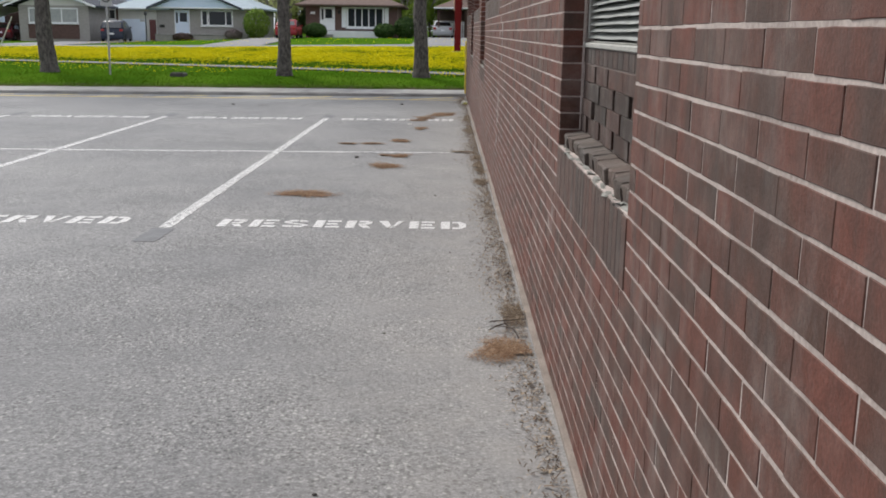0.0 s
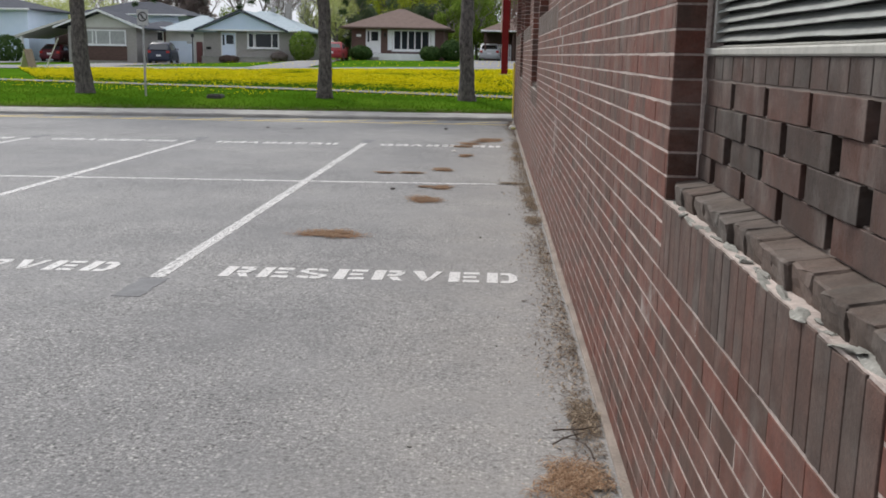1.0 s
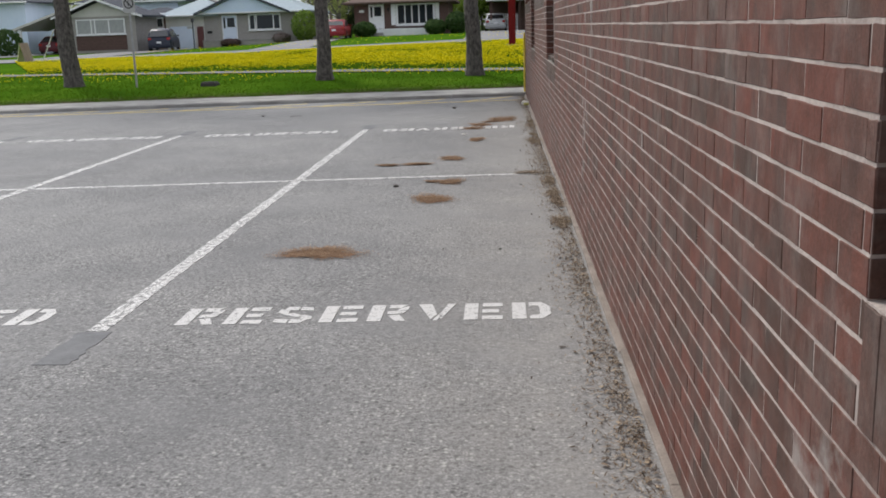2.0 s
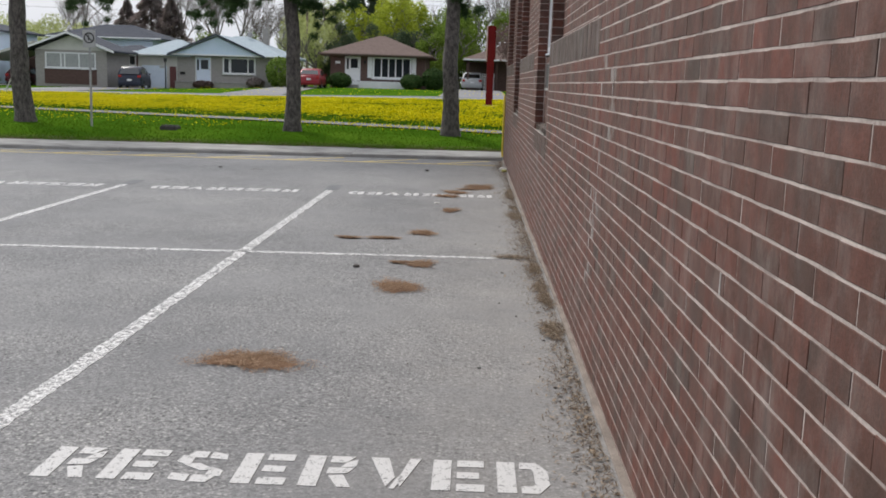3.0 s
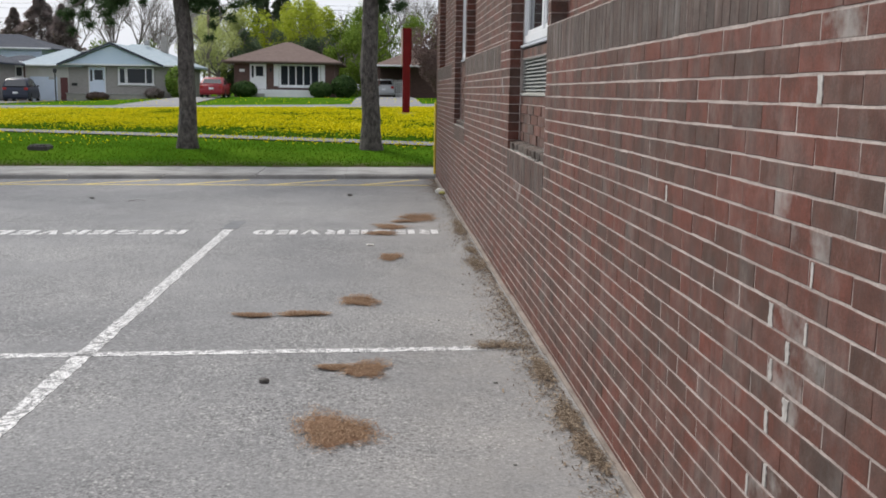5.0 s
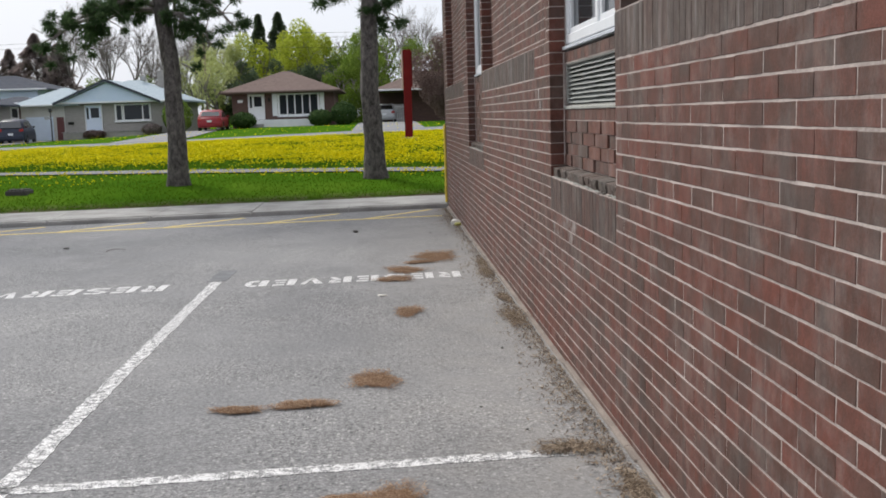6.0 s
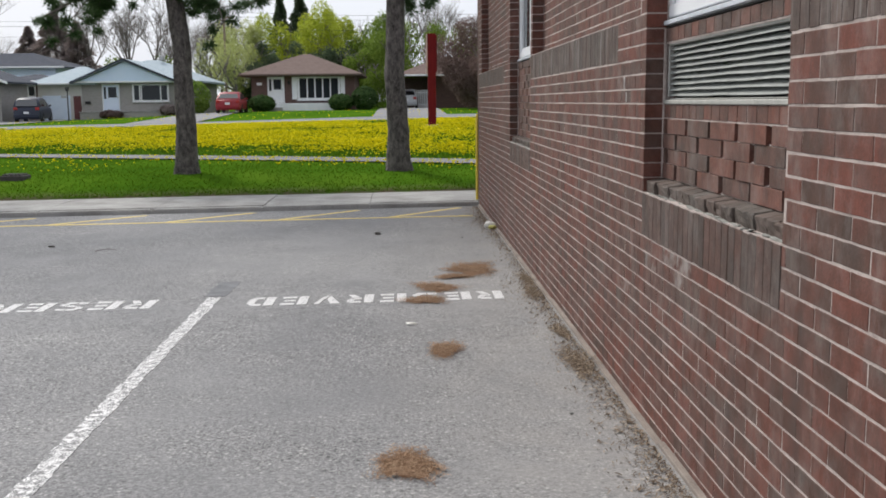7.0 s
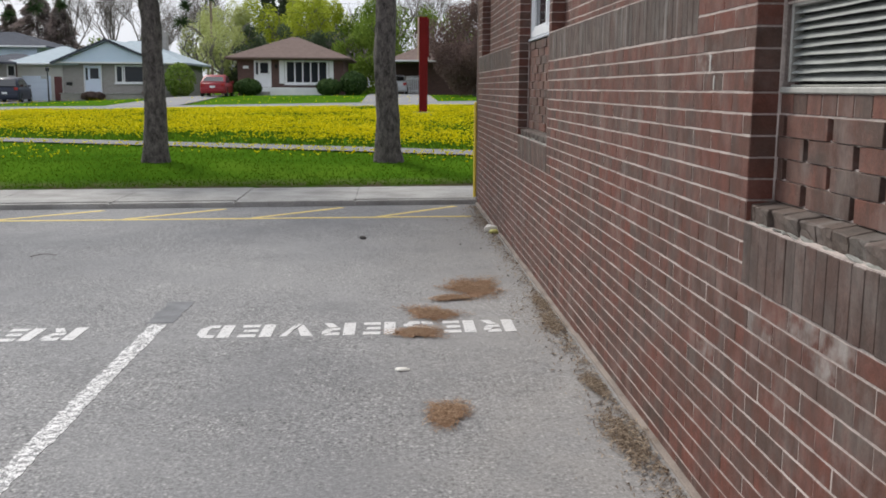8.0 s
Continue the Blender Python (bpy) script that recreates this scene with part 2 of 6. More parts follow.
M_GRASS = grass_material()
M_BLADE = leafy("grass_blade", (0.058, 0.125, 0.007), (0.076, 0.150, 0.009), (0.105, 0.182, 0.013), through_light=0.5)
M_DANDY = leafy("dandelion_yellow", (0.76, 0.66, 0.010), (0.86, 0.78, 0.014), (0.82, 0.72, 0.016))
M_NEEDLE = leafy("pine_needle_green", (0.036, 0.066, 0.030), (0.056, 0.096, 0.042), (0.085, 0.13, 0.055), through_light=0.5)
M_DRY = leafy("dry_pine_needle", (0.17, 0.098, 0.060), (0.29, 0.18, 0.112), (0.46, 0.33, 0.22), through_light=0.0)
M_DRYBED = surface("needle_mat", (0.19, 0.105, 0.062), (0.36, 0.22, 0.14), 16, 110, 0.95, relief=0.6, depth=0.006)
M_DEBRIS = leafy("wall_foot_litter", (0.075, 0.056, 0.043), (0.19, 0.142, 0.102), (0.42, 0.34, 0.25), through_light=0.0)
M_LEAFLITTER = surface("trodden_leaf_litter", (0.15, 0.115, 0.088), (0.30, 0.235, 0.175), 14, 80, 0.95, relief=0.5, spread=0.12)
M_BARK = surface("furrowed_pine_bark", (0.040, 0.034, 0.032), (0.185, 0.160, 0.150), 16, 60, 0.95, stretch=(1, 1, 0.5), relief=1.0, depth=0.03, spread=0.12)
M_TWIG = surface("bare_bark", (0.12, 0.105, 0.095), (0.22, 0.195, 0.18), 2, 20, 0.9, relief=0)
M_LEAF_LIME = leafy("lime_spring_leaf", (0.30, 0.36, 0.03), (0.42, 0.48, 0.05), (0.52, 0.56, 0.10))
M_LEAF_PALE = leafy("pale_spring_leaf", (0.34, 0.38, 0.13), (0.46, 0.50, 0.20), (0.56, 0.58, 0.28))
M_LEAF_DARK = leafy("dark_evergreen_leaf", (0.065, 0.095, 0.055), (0.095, 0.13, 0.072), (0.13, 0.165, 0.095), through_light=0.5)
M_LEAF_MID = leafy("mid_green_leaf", (0.10, 0.16, 0.025), (0.17, 0.25, 0.04), (0.25, 0.34, 0.07))
M_LEAF_SHRUB = leafy("loose_shrub_leaf", (0.11, 0.18, 0.035), (0.17, 0.26, 0.05), (0.24, 0.33, 0.075))
M_LEAF_PLUM = leafy("plum_red_leaf", (0.13, 0.088, 0.080), (0.18, 0.125, 0.112), (0.23, 0.165, 0.145), through_light=0.5)
M_LEAF_RUST = leafy("brown_conifer_leaf", (0.22, 0.178, 0.168), (0.29, 0.235, 0.22), (0.35, 0.29, 0.27), through_light=0.5)
M_BUSH = leafy("clipped_yew", (0.038, 0.074, 0.024), (0.058, 0.105, 0.034), (0.088, 0.14, 0.048))

M_WHITE = surface("white_trim_paint", (0.70, 0.71, 0.72), (0.82, 0.82, 0.82), 2, 40, 0.5, relief=0)
M_VINYL = surface("white_vinyl_frame", (0.72, 0.74, 0.76), (0.83, 0.84, 0.85), 4, 60, 0.4, relief=0)
M_SILLMETAL = surface("weathered_sill_metal", (0.48, 0.51, 0.55), (0.62, 0.65, 0.69), 9, 70, 0.5, relief=0.1)
M_BLUESIDING = surface("pale_blue_siding", (0.60, 0.71, 0.86), (0.68, 0.78, 0.92), 1.2, 20, 0.6, relief=0)
M_GREYBRICK = surface("grey_beige_brick", (0.27, 0.255, 0.235), (0.38, 0.36, 0.335), 3, 14, 0.9, stretch=(1, 1, 3), relief=0.3)
M_HBROWN = surface("dark_brown_house_brick", (0.075, 0.045, 0.04), (0.14, 0.082, 0.068), 3, 14, 0.9, stretch=(1, 1, 3), relief=0.3)
M_CREAM = surface("cream_siding", (0.50, 0.49, 0.45), (0.62, 0.61, 0.57), 1.5, 20, 0.7, relief=0)
M_ROOFBROWN = surface("brown_shingle", (0.115, 0.082, 0.072), (0.19, 0.14, 0.122), 3, 12, 0.95, stretch=(1, 1, 4), relief=0.4)
M_ROOFGREY = surface("pale_grey_shingle", (0.29, 0.35, 0.385), (0.39, 0.45, 0.485), 3, 12, 0.9, stretch=(1, 1, 4), relief=0.4)
M_ROOFDARK = surface("charcoal_shingle", (0.045, 0.05, 0.065), (0.085, 0.092, 0.11), 3, 12, 0.95, stretch=(1, 1, 4), relief=0.4)
for roof_mat in (M_ROOFBROWN, M_ROOFGREY, M_ROOFDARK):
    roof_mat.node_tree.nodes["Principled BSDF"].inputs["Specular IOR Level"].default_value = 0.15
M_GDOOR = surface("pale_blue_garage_paint", (0.62, 0.70, 0.82), (0.70, 0.78, 0.88), 2, 30, 0.5, relief=0)
M_REDDOOR = surface("dark_red_door", (0.10, 0.03, 0.03), (0.15, 0.05, 0.045), 3, 30, 0.6, relief=0)
M_GLASS = glass("dark_window_glass")
M_CARGLASS, _nt, _b = nodes_of("car_glass")
_b.inputs["Base Color"].default_value = (0.02, 0.022, 0.025, 1)
_b.inputs["Roughness"].default_value, _b.inputs["IOR"].default_value = 0.05, 1.9
M_CURTAIN = surface("drawn_curtain", (0.28, 0.29, 0.29), (0.42, 0.43, 0.42), 3, 12, 0.9, stretch=(5, 5, 1), relief=0)
M_LOUVRE = surface("grey_painted_louvre", (0.18, 0.193, 0.182), (0.31, 0.326, 0.31), 12, 80, 0.5, relief=0.2)
M_FRAMEPAINT = surface("pale_frame_paint", (0.30, 0.30, 0.275), (0.45, 0.445, 0.41), 14, 80, 0.6, relief=0.2)
# near-black colour for unlit depth in openings; also black lantern and mailbox
M_VOID = surface("black_and_unlit_void", (0.012, 0.012, 0.012), (0.03, 0.03, 0.028), 5, 40, 0.9, relief=0)
M_STEEL = surface("galvanised_steel", (0.30, 0.30, 0.30), (0.42, 0.42, 0.42), 10, 60, 0.5, 0.7, relief=0)
M_RUST = surface("dark_cast_iron", (0.035, 0.03, 0.028), (0.07, 0.06, 0.055), 12, 60, 0.8, relief=0.3)
M_REDPOST = surface("red_painted_post", (0.115, 0.006, 0.008), (0.17, 0.011, 0.013), 2, 20, 0.75, relief=0)
M_REDPOST.node_tree.nodes["Principled BSDF"].inputs["Specular IOR Level"].default_value = 0.15
M_PINKPOST = surface("faded_sign_edge", (0.50, 0.34, 0.30), (0.62, 0.44, 0.38), 2, 20, 0.6, relief=0)
M_POLE = surface("yellow_pipe_paint", (0.70, 0.50, 0.05), (0.80, 0.60, 0.08), 6, 40, 0.5, relief=0)
M_BOARD = surface("pale_green_board", (0.55, 0.60, 0.30), (0.66, 0.70, 0.40), 3, 20, 0.7, relief=0)
M_WOOD = surface("weathered_wood", (0.20, 0.15, 0.11), (0.32, 0.25, 0.18), 3, 30, 0.9, stretch=(1, 1, 0.2), relief=0)
M_WOODDARK = surface("dead_twig_bark", (0.045, 0.032, 0.026), (0.10, 0.075, 0.06), 20, 90, 0.9)
M_TYRE = surface("tyre_rubber", (0.015, 0.015, 0.015), (0.03, 0.03, 0.03), 8, 40, 0.9, relief=0)
M_RIM = surface("alloy_rim", (0.35, 0.35, 0.36), (0.48, 0.48, 0.49), 8, 40, 0.35, 0.8, relief=0)
M_LAMPRED = surface("red_lamp_lens", (0.30, 0.02, 0.02), (0.42, 0.035, 0.03), 8, 40, 0.2, relief=0)
M_STONE = surface("dark_pebble", (0.07, 0.064, 0.06), (0.15, 0.14, 0.13), 40, 150, 0.9)
M_PAPER = surface("crumpled_paper", (0.62, 0.60, 0.55), (0.80, 0.78, 0.72), 30, 90, 0.8)
M_YELLOWBIT = surface("yellow_wrapper", (0.45, 0.42, 0.10), (0.62, 0.58, 0.20), 30, 90, 0.5)
M_PLATE = surface("number_plate", (0.62, 0.63, 0.64), (0.74, 0.74, 0.75), 10, 40, 0.5, relief=0)
M_SIGN = surface("sign_face", (0.36, 0.365, 0.36), (0.46, 0.46, 0.455), 8, 40, 0.5, relief=0)
M_BLACK = surface("black_print", (0.02, 0.02, 0.02), (0.04, 0.04, 0.04), 8, 40, 0.6, relief=0)


# ---- mesh helpers ----
def thing(name, label, category, group="", kind="", at=(0, 0, 0)):
    ob = new(name)
    ob.location = at
    ob.empty_display_size = 0.1
    return tagged(ob, label, category, group, kind)


def mesh_of(name, bm, material, smooth=False):
    me = bpy.data.meshes.new(name)
    bm.to_mesh(me)
    bm.free()
    me.materials.append(material)
    if smooth:
        me.polygons.foreach_set("use_smooth", [True] * len(me.polygons))
    return me


def part(name, bm, material, parent=None, label="", smooth=False):
    me = bm if isinstance(bm, bpy.types.Mesh) else mesh_of(name, bm, material, smooth)
    ob = new(name, me)
    ob.parent = parent
    if parent is not None and parent.type == "EMPTY":
        ob.location = -parent.location
    return tagged(ob, label)


def piece(name, me, parent, loc, rot=(0, 0, 0), scale=(1, 1, 1)):
    """One of many alike pieces on shared mesh data."""
    ob = new(name, me)
    ob.parent = parent
    ob.matrix_basis = Matrix.LocRotScale(Vector(loc), Euler(rot), Vector(scale))
    return ob


def box(bm, x0, x1, y0, y1, z0, z1, bevel=0.0):
    m = Matrix.LocRotScale(((x0 + x1) / 2, (y0 + y1) / 2, (z0 + z1) / 2), None, (abs(x1 - x0), abs(y1 - y0), abs(z1 - z0)))
    r = bmesh.ops.create_cube(bm, size=1.0, matrix=m)
    if bevel:
        es = {e for v in r["verts"] for e in v.link_edges}
        bmesh.ops.bevel(bm, geom=list(es), offset=bevel, segments=1, affect="EDGES")
    return bm


def boxed(*a, bevel=0.0):
    return box(bmesh.new(), *a, bevel=bevel)


def raw(name, verts, faces, material, smooth=False):
    me = bpy.data.meshes.new(name)
    me.from_pydata(verts, [], faces)
    me.materials.append(material)
    if smooth:
        me.polygons.foreach_set("use_smooth", [True] * len(me.polygons))
    return me


def tube(verts, faces, pts, radii, sides=6):
    """Adds a tapered tube along pts to the lists."""
    base = len(verts)
    n = len(pts)
    for i, (p, r) in enumerate(zip(pts, radii)):
        a = Vector(pts[min(i + 1, n - 1)]) - Vector(pts[max(i - 1, 0)])
        a.normalize()
        u = a.cross(Vector((0.31, 0.95, 0.05)))
        if u.length < 1e-3:
            u = a.cross(Vector((1, 0, 0)))
        u.normalize()
        w = a.cross(u)
        for k in range(sides):
            t = 2 * math.pi * k / sides
            verts.append(tuple(Vector(p) + r * (math.cos(t) * u + math.sin(t) * w)))
    for i in range(n - 1):
        for k in range(sides):
            k2 = (k + 1) % sides
            faces.append((base + i * sides + k, base + i * sides + k2, base + (i + 1) * sides + k2, base + (i + 1) * sides + k))
    faces.append(tuple(base + (n - 1) * sides + k for k in range(sides)))


# ---- lie of the land ----
def lerp_table(table, v):
    if v <= table[0][0]:
        return table[0][1]
    for (a, za), (c, zc) in zip(table, table[1:]):
        if v <= c:
            return za + (zc - za) * (v - a) / (c - a)
    return table[-1][1]


KERB_SLOPE = 0.12


def kerb_y(x):
    return 24.4 + KERB_SLOPE * (max(-30.0, min(x, 6.0)) - 0.5)


def lot_z(x, y):
    return -0.0043 * y


ROWS_Z = [(26.2, [(0, -0.02)]), (28.0, [(0, 0.17)]), (36.0, [(-26, 0.14), (-10, 0.22), (2, 0.30)]), (48.0, [(-26, 0.15), (-10, 0.30), (2, 0.45)]),
          (57.0, [(-26, 0.15), (-13, 0.30), (5, 0.60)]), (66.0, [(-26, 0.20), (-13, 0.34), (5, 0.66)]), (80.0, [(-40, 0.18), (-25, 0.24), (-16, 0.62), (-11, 0.80), (5, 0.90)]),
          (120.0, [(-40, 0.3), (-25, 0.4), (-11, 0.9), (5, 1.0)]), (400.0, [(0, 1.2)])]


def land_z(x, y):
    fade = max(0.0, min(1.0, (48 - y) / 20))
    v = y - KERB_SLOPE * (max(-30.0, min(x, 6.0)) - 0.5) * fade
    if v < 26.2:
        return -0.02
    return lerp_table([(s, lerp_table(t, x)) for s, t in ROWS_Z], v)


def drape(name, material, us, vs, where, dz, label="", category="", smooth=True):
    """A sheet over the land: where(u, v) gives x and y."""
    verts, faces = [], []
    for v in vs:
        for u in us:
            x, y = where(u, v)
            verts.append((x, y, land_z(x, y) + dz))
    n = len(us)
    for j in range(len(vs) - 1):
        for i in range(n - 1):
            faces.append((j * n + i, j * n + i + 1, (j + 1) * n + i + 1, (j + 1) * n + i))
    return tagged(new(name, raw(name, verts, faces, material, smooth)), label, category, kind="structure")


gx = [-900, -300, -120, -70] + [-50 + 2 * i for i in range(36)] + [30, 60, 150, 400, 900]
gv = [-400, -100, -30, 0, 24.0, 26.15, 26.2, 26.6, 27.2, 28, 29.5, 31, 33, 36, 39, 42, 45, 48, 51, 54, 57, 60, 63, 66, 70, 75, 80, 90, 100, 120, 200, 400, 1500]
verts, faces = [], []
for v in gv:
    for x in gx:
        y = v + (KERB_SLOPE * (max(-30.0, min(x, 6.0)) - 0.5) if 10 < v < 28 else KERB_SLOPE * (max(-30.0, min(x, 6.0)) - 0.5) * max(0.0, min(1.0, (48 - v) / 20)) if v >= 28 else 0)
        verts.append((x, y, land_z(x, y) if v > 26.16 else -0.24))
nx = len(gx)
for j in range(len(gv) - 1):
    for i in range(nx - 1):
        faces.append((j * nx + i, j * nx + i + 1, (j + 1) * nx + i + 1, (j + 1) * nx + i))
ground = tagged(new("ground", raw("ground", verts, faces, M_GRASS, True)), "green spring lawn sloping gently up to the street", "lawn", kind="structure")

# car park surface, a gently falling sheet of asphalt
verts, faces = [], []
lx = [-60, -40, -25, -15, -8, -4, -2, 0, 0.495]
ly = [-40, -20, -5, 0, 5, 10, 15, 20, 23]
for y in ly:
    for x in lx:
        verts.append((x, y, lot_z(x, y)))
for x in lx:
    verts.append((x, kerb_y(x) + 0.05, lot_z(x, kerb_y(x))))
n = len(lx)
for j in range(len(ly)):
    for i in range(n - 1):
        faces.append((j * n + i, j * n + i + 1, (j + 1) * n + i + 1, (j + 1) * n + i))
car_park = tagged(new("car_park", raw("car_park", verts, faces, M_ASPHALT)), "worn grey asphalt car park with coarse aggregate", "car park", kind="structure")

# ---- brick building ----
WX = 0.5                       # face of the wall
CH, BL = 0.0677, 0.2099        # course height, brick pitch
Z0 = 1.0665                    # a bed joint level with the recess sills
END = 24.55                    # corner of the building
START = -3.0
RECESS = ((2.54, 4.16), (12.82, 14.525), (18.65, 20.33))
BANDS = ((9.33, 12.83), (15.12, 18.65), (20.94, END))     # soldier bands
PANELS = ((9.45, 12.73), (14.64, 18.54), (20.44, 24.05))  # set-back brick panels over the bands
DEPTH, SETBACK = 0.095, 0.095
TOP = 3.85
WIN_TOP = 3.30


def zc(k):
    return Z0 + k * CH


wall = tagged(new("wall_east"), "long brown brick wall of a low flat-roofed building", "wall", kind="structure")

# the solid behind the bricks, seen as mortar; recesses and panels go back from it
M_T = 0.0012                    # joints lie this far behind the brick faces


def wall_core():
    bm = bmesh.new()
    ys = sorted({START, END, *[v for r in RECESS for v in r], *[v for p in PANELS for v in p]})
    zs = [-0.35, zc(-1), zc(11), WIN_TOP, TOP]

    def level(y, z):
        for a, c in RECESS:
            if a < y < c and zc(-1) < z < WIN_TOP:
                return WX + 0.165
        for a, c in PANELS:
            if a < y < c and z > zc(11):
                return WX + SETBACK + M_T
        return WX + M_T
    for y0, y1 in zip(ys, ys[1:]):
        for z0, z1 in zip(zs, zs[1:]):
            box(bm, level((y0 + y1) / 2, (z0 + z1) / 2), WX + 0.34, y0, y1, z0, z1)
    return bm


part("mortar_core", wall_core(), M_MORTAR, wall, "pale old mortar behind the bricks")


def brick_shape(l, h, d, c=0.0012, r=None, n=1):
    """Vertices and faces of a brick that faces -x, its face centre at the origin, with chamfered arrises, uneven where r is given."""
    a, b = l / 2, h / 2
    rim = [(-a + 2 * a * i / n, b) for i in range(n + 1)] + [(a - 2 * a * i / n, -b) for i in range(n + 1)]
    if r:
        rim = [(y + r.uniform(-0.0010, 0.0010), z + r.uniform(-0.0013, 0.0009) * (1 if z > 0 else -1)) for y, z in rim]
    m = len(rim)
    face = [(y - math.copysign(c, y) if abs(y) > a * 0.9 else y, z - math.copysign(c, z)) for y, z in rim]
    v = [(d, y, z) for y, z in rim] + [(c, y, z) for y, z in rim] + [(0, y, z) for y, z in face]
    f = [tuple(range(2 * m, 3 * m))]
    for i in range(m):
        k = (i + 1) % m
        f += [(m + k, 2 * m + k, 2 * m + i, m + i), (k, m + k, m + i, i)]
    return v, f


HB = CH - 0.0068
near_mesh = {}


def shared_brick(l, h, d, material, key, kinds=6):
    """One of a few uneven bricks of this size."""
    k = (round(l, 3), round(h, 3), d, key, material.name, rng.randrange(kinds))
    if k not in near_mesh:
        near_mesh[k] = raw(key, *brick_shape(l, h, d, r=rng, n=4), material)
    return near_mesh[k]


rng = random.Random(7)
SALT_SPOTS = ((8.73, 1.36), (8.69, 1.25), (8.69, 1.21), (9.10, 1.58), (8.65, 1.50), (9.30, 0.89), (9.20, 0.83), (9.27, 0.75), (9.15, 0.73), (9.17, 0.67), (9.27, 0.50), (9.33, 0.43),
              (9.09, 1.07), (9.14, 1.16), (4.36, 0.72), (4.28, 0.66), (14.25, 0.70), (13.92, 0.70), (13.87, 0.78), (14.14, 0.78), (14.96, 1.50), (14.94, 0.50))
bulk_v, bulk_f = [], []
near_bricks = []


def lay(x, y0, y1, z, near):
    """A stretcher from y0 to y1 whose bed is at z."""
    l = y1 - y0 - rng.choice((0.002, 0.003, 0.004, 0.005, 0.006, 0.008))
    if l < 0.02:
        return
    c = Vector((x + rng.uniform(-0.0012, 0.0006), (y0 + y1) / 2, z + CH / 2 + rng.uniform(-0.0009, 0.0009)))
    salted = any(y0 <= sy < y1 and z <= sz < z + CH for sy, sz in SALT_SPOTS)
    if near or salted:
        near_bricks.append((l, c, rng.uniform(-0.004, 0.004), salted))
        return
    v, f = brick_shape(l, HB + rng.uniform(-0.0014, 0.0010), 0.03, r=rng, n=4)
    o = len(bulk_v)
    bulk_v.extend((p[0] + c.x, p[1] + c.y, p[2] + c.z) for p in v)
    bulk_f.extend(tuple(i + o for i in q) for q in f)


def courses():
    for k in range(-18, 42):
        z = zc(k)
        if z > TOP - 0.02:
            break
        # running bond that creeps a little from course to course; it starts anew beyond the first recess
        creep = 0.004 * (k + 1) + (0.0 if k % 2 else BL / 2)
        far_shift, near_shift = 8.702 + creep, 1.309 + creep
        # the free stretches of this course: (from, to, face)
        spans, y = [], START
        cuts = []
        for a, c in RECESS:
            if -4 <= k <= -2 or -1 <= k and z < WIN_TOP - 0.01:
                cuts.append((a, c, None))
        if 8 <= k <= 10:
            cuts += [(a, c, None) for a, c in BANDS]
        if k >= 11:
            cuts += [(a, c, WX + SETBACK) for a, c in PANELS]
        for a, c, face in sorted(cuts, key=lambda q: (q[0], q[1])):
            if a > y:
                spans.append((y, a, WX))
            if face is not None:
                spans.append((a, c, face))
            y = max(y, c)
        if y < END:
            spans.append((y, END, WX))
        for a, c, face in spans:
            shift = near_shift if c < 4.2 else far_shift
            i = math.floor((a - shift) / BL)
            while True:
                p, q = max(a, i * BL + shift), min(c, (i + 1) * BL + shift)
                if p >= c - 1e-6:
                    break
                if q - p > 0.02:
                    end_fill = (0.003 if p <= a + 1e-6 else 0.0, 0.003 if q >= c - 1e-6 else 0.0)
                    near = face == WX and 4.2 < p < 9.0 and -5 <= k <= 7
                    lay(face, p - end_fill[0], q + end_fill[1], z, near)
                i += 1


courses()
bulk = part("brickwork", raw("brickwork", bulk_v, bulk_f, M_BRICK), M_BRICK, wall, "brown and grey-brown stretcher bricks")
tagged(bulk, kind="stuff")

# mortar smeared into an old stepped repair, and a few stray dabs
bm = bmesh.new()
for y, z, w in ((9.13, 1.438, 0.030), (9.10, 1.038, 0.014), (9.11, 0.905, 0.015), (9.31, 0.889, 0.030), (9.20, 0.834, 0.026), (9.29, 0.762, 0.024), (9.19, 0.702, 0.036), (9.295, 0.628, 0.020),
                (9.28, 0.497, 0.020), (9.39, 0.425, 0.016), (10.25, 1.086, 0.020), (14.95, 1.50, 0.022), (14.90, 1.44, 0.016), (8.70, 1.50, 0.010), (8.72, 1.43, 0.012), (6.53, 0.985, 0.012)):
    k = round((z - Z0) / CH - 0.5)
    z0, z1 = zc(k) + 0.002 + rng.uniform(0, 0.006), zc(k + 1) - 0.002 - rng.uniform(0, 0.010)
    n = 6
    ring = [(y - w / 2 * rng.uniform(0.5, 1.1), z0 + (z1 - z0) * i / n) for i in range(n + 1)] + [(y + w / 2 * rng.uniform(0.5, 1.1), z1 - (z1 - z0) * i / n) for i in range(n + 1)]
    front, back = [bm.verts.new((WX - 0.0025, py, pz)) for py, pz in ring], [bm.verts.new((WX + 0.004, py, pz)) for py, pz in ring]
    bm.faces.new(front)
    for i in range(len(ring)):
        bm.faces.new((front[i], front[i - 1], back[i - 1], back[i]))
bmesh.ops.recalc_face_normals(bm, faces=bm.faces)
part("mortar_repair", bm, M_SMEAR, wall, "pale mortar smeared down a stepped repair")

# jamb returns: short bricks laid into the sides of recesses and panels
jamb_v, jamb_f = [], []


def jamb(y, facing, k0, k1, depth):
    for k in range(k0, k1):
        v, f = brick_shape(depth - 0.002, HB, 0.02)
        o = len(jamb_v)
        for p in v:
            jamb_v.append((WX + 0.0008 + depth / 2 + p[1] * 1.0, y - facing * (0.0035 - p[0]) , zc(k) + CH / 2 + p[2]))
        jamb_f.extend(tuple(i + o for i in (q if facing > 0 else q[::-1])) for q in f)


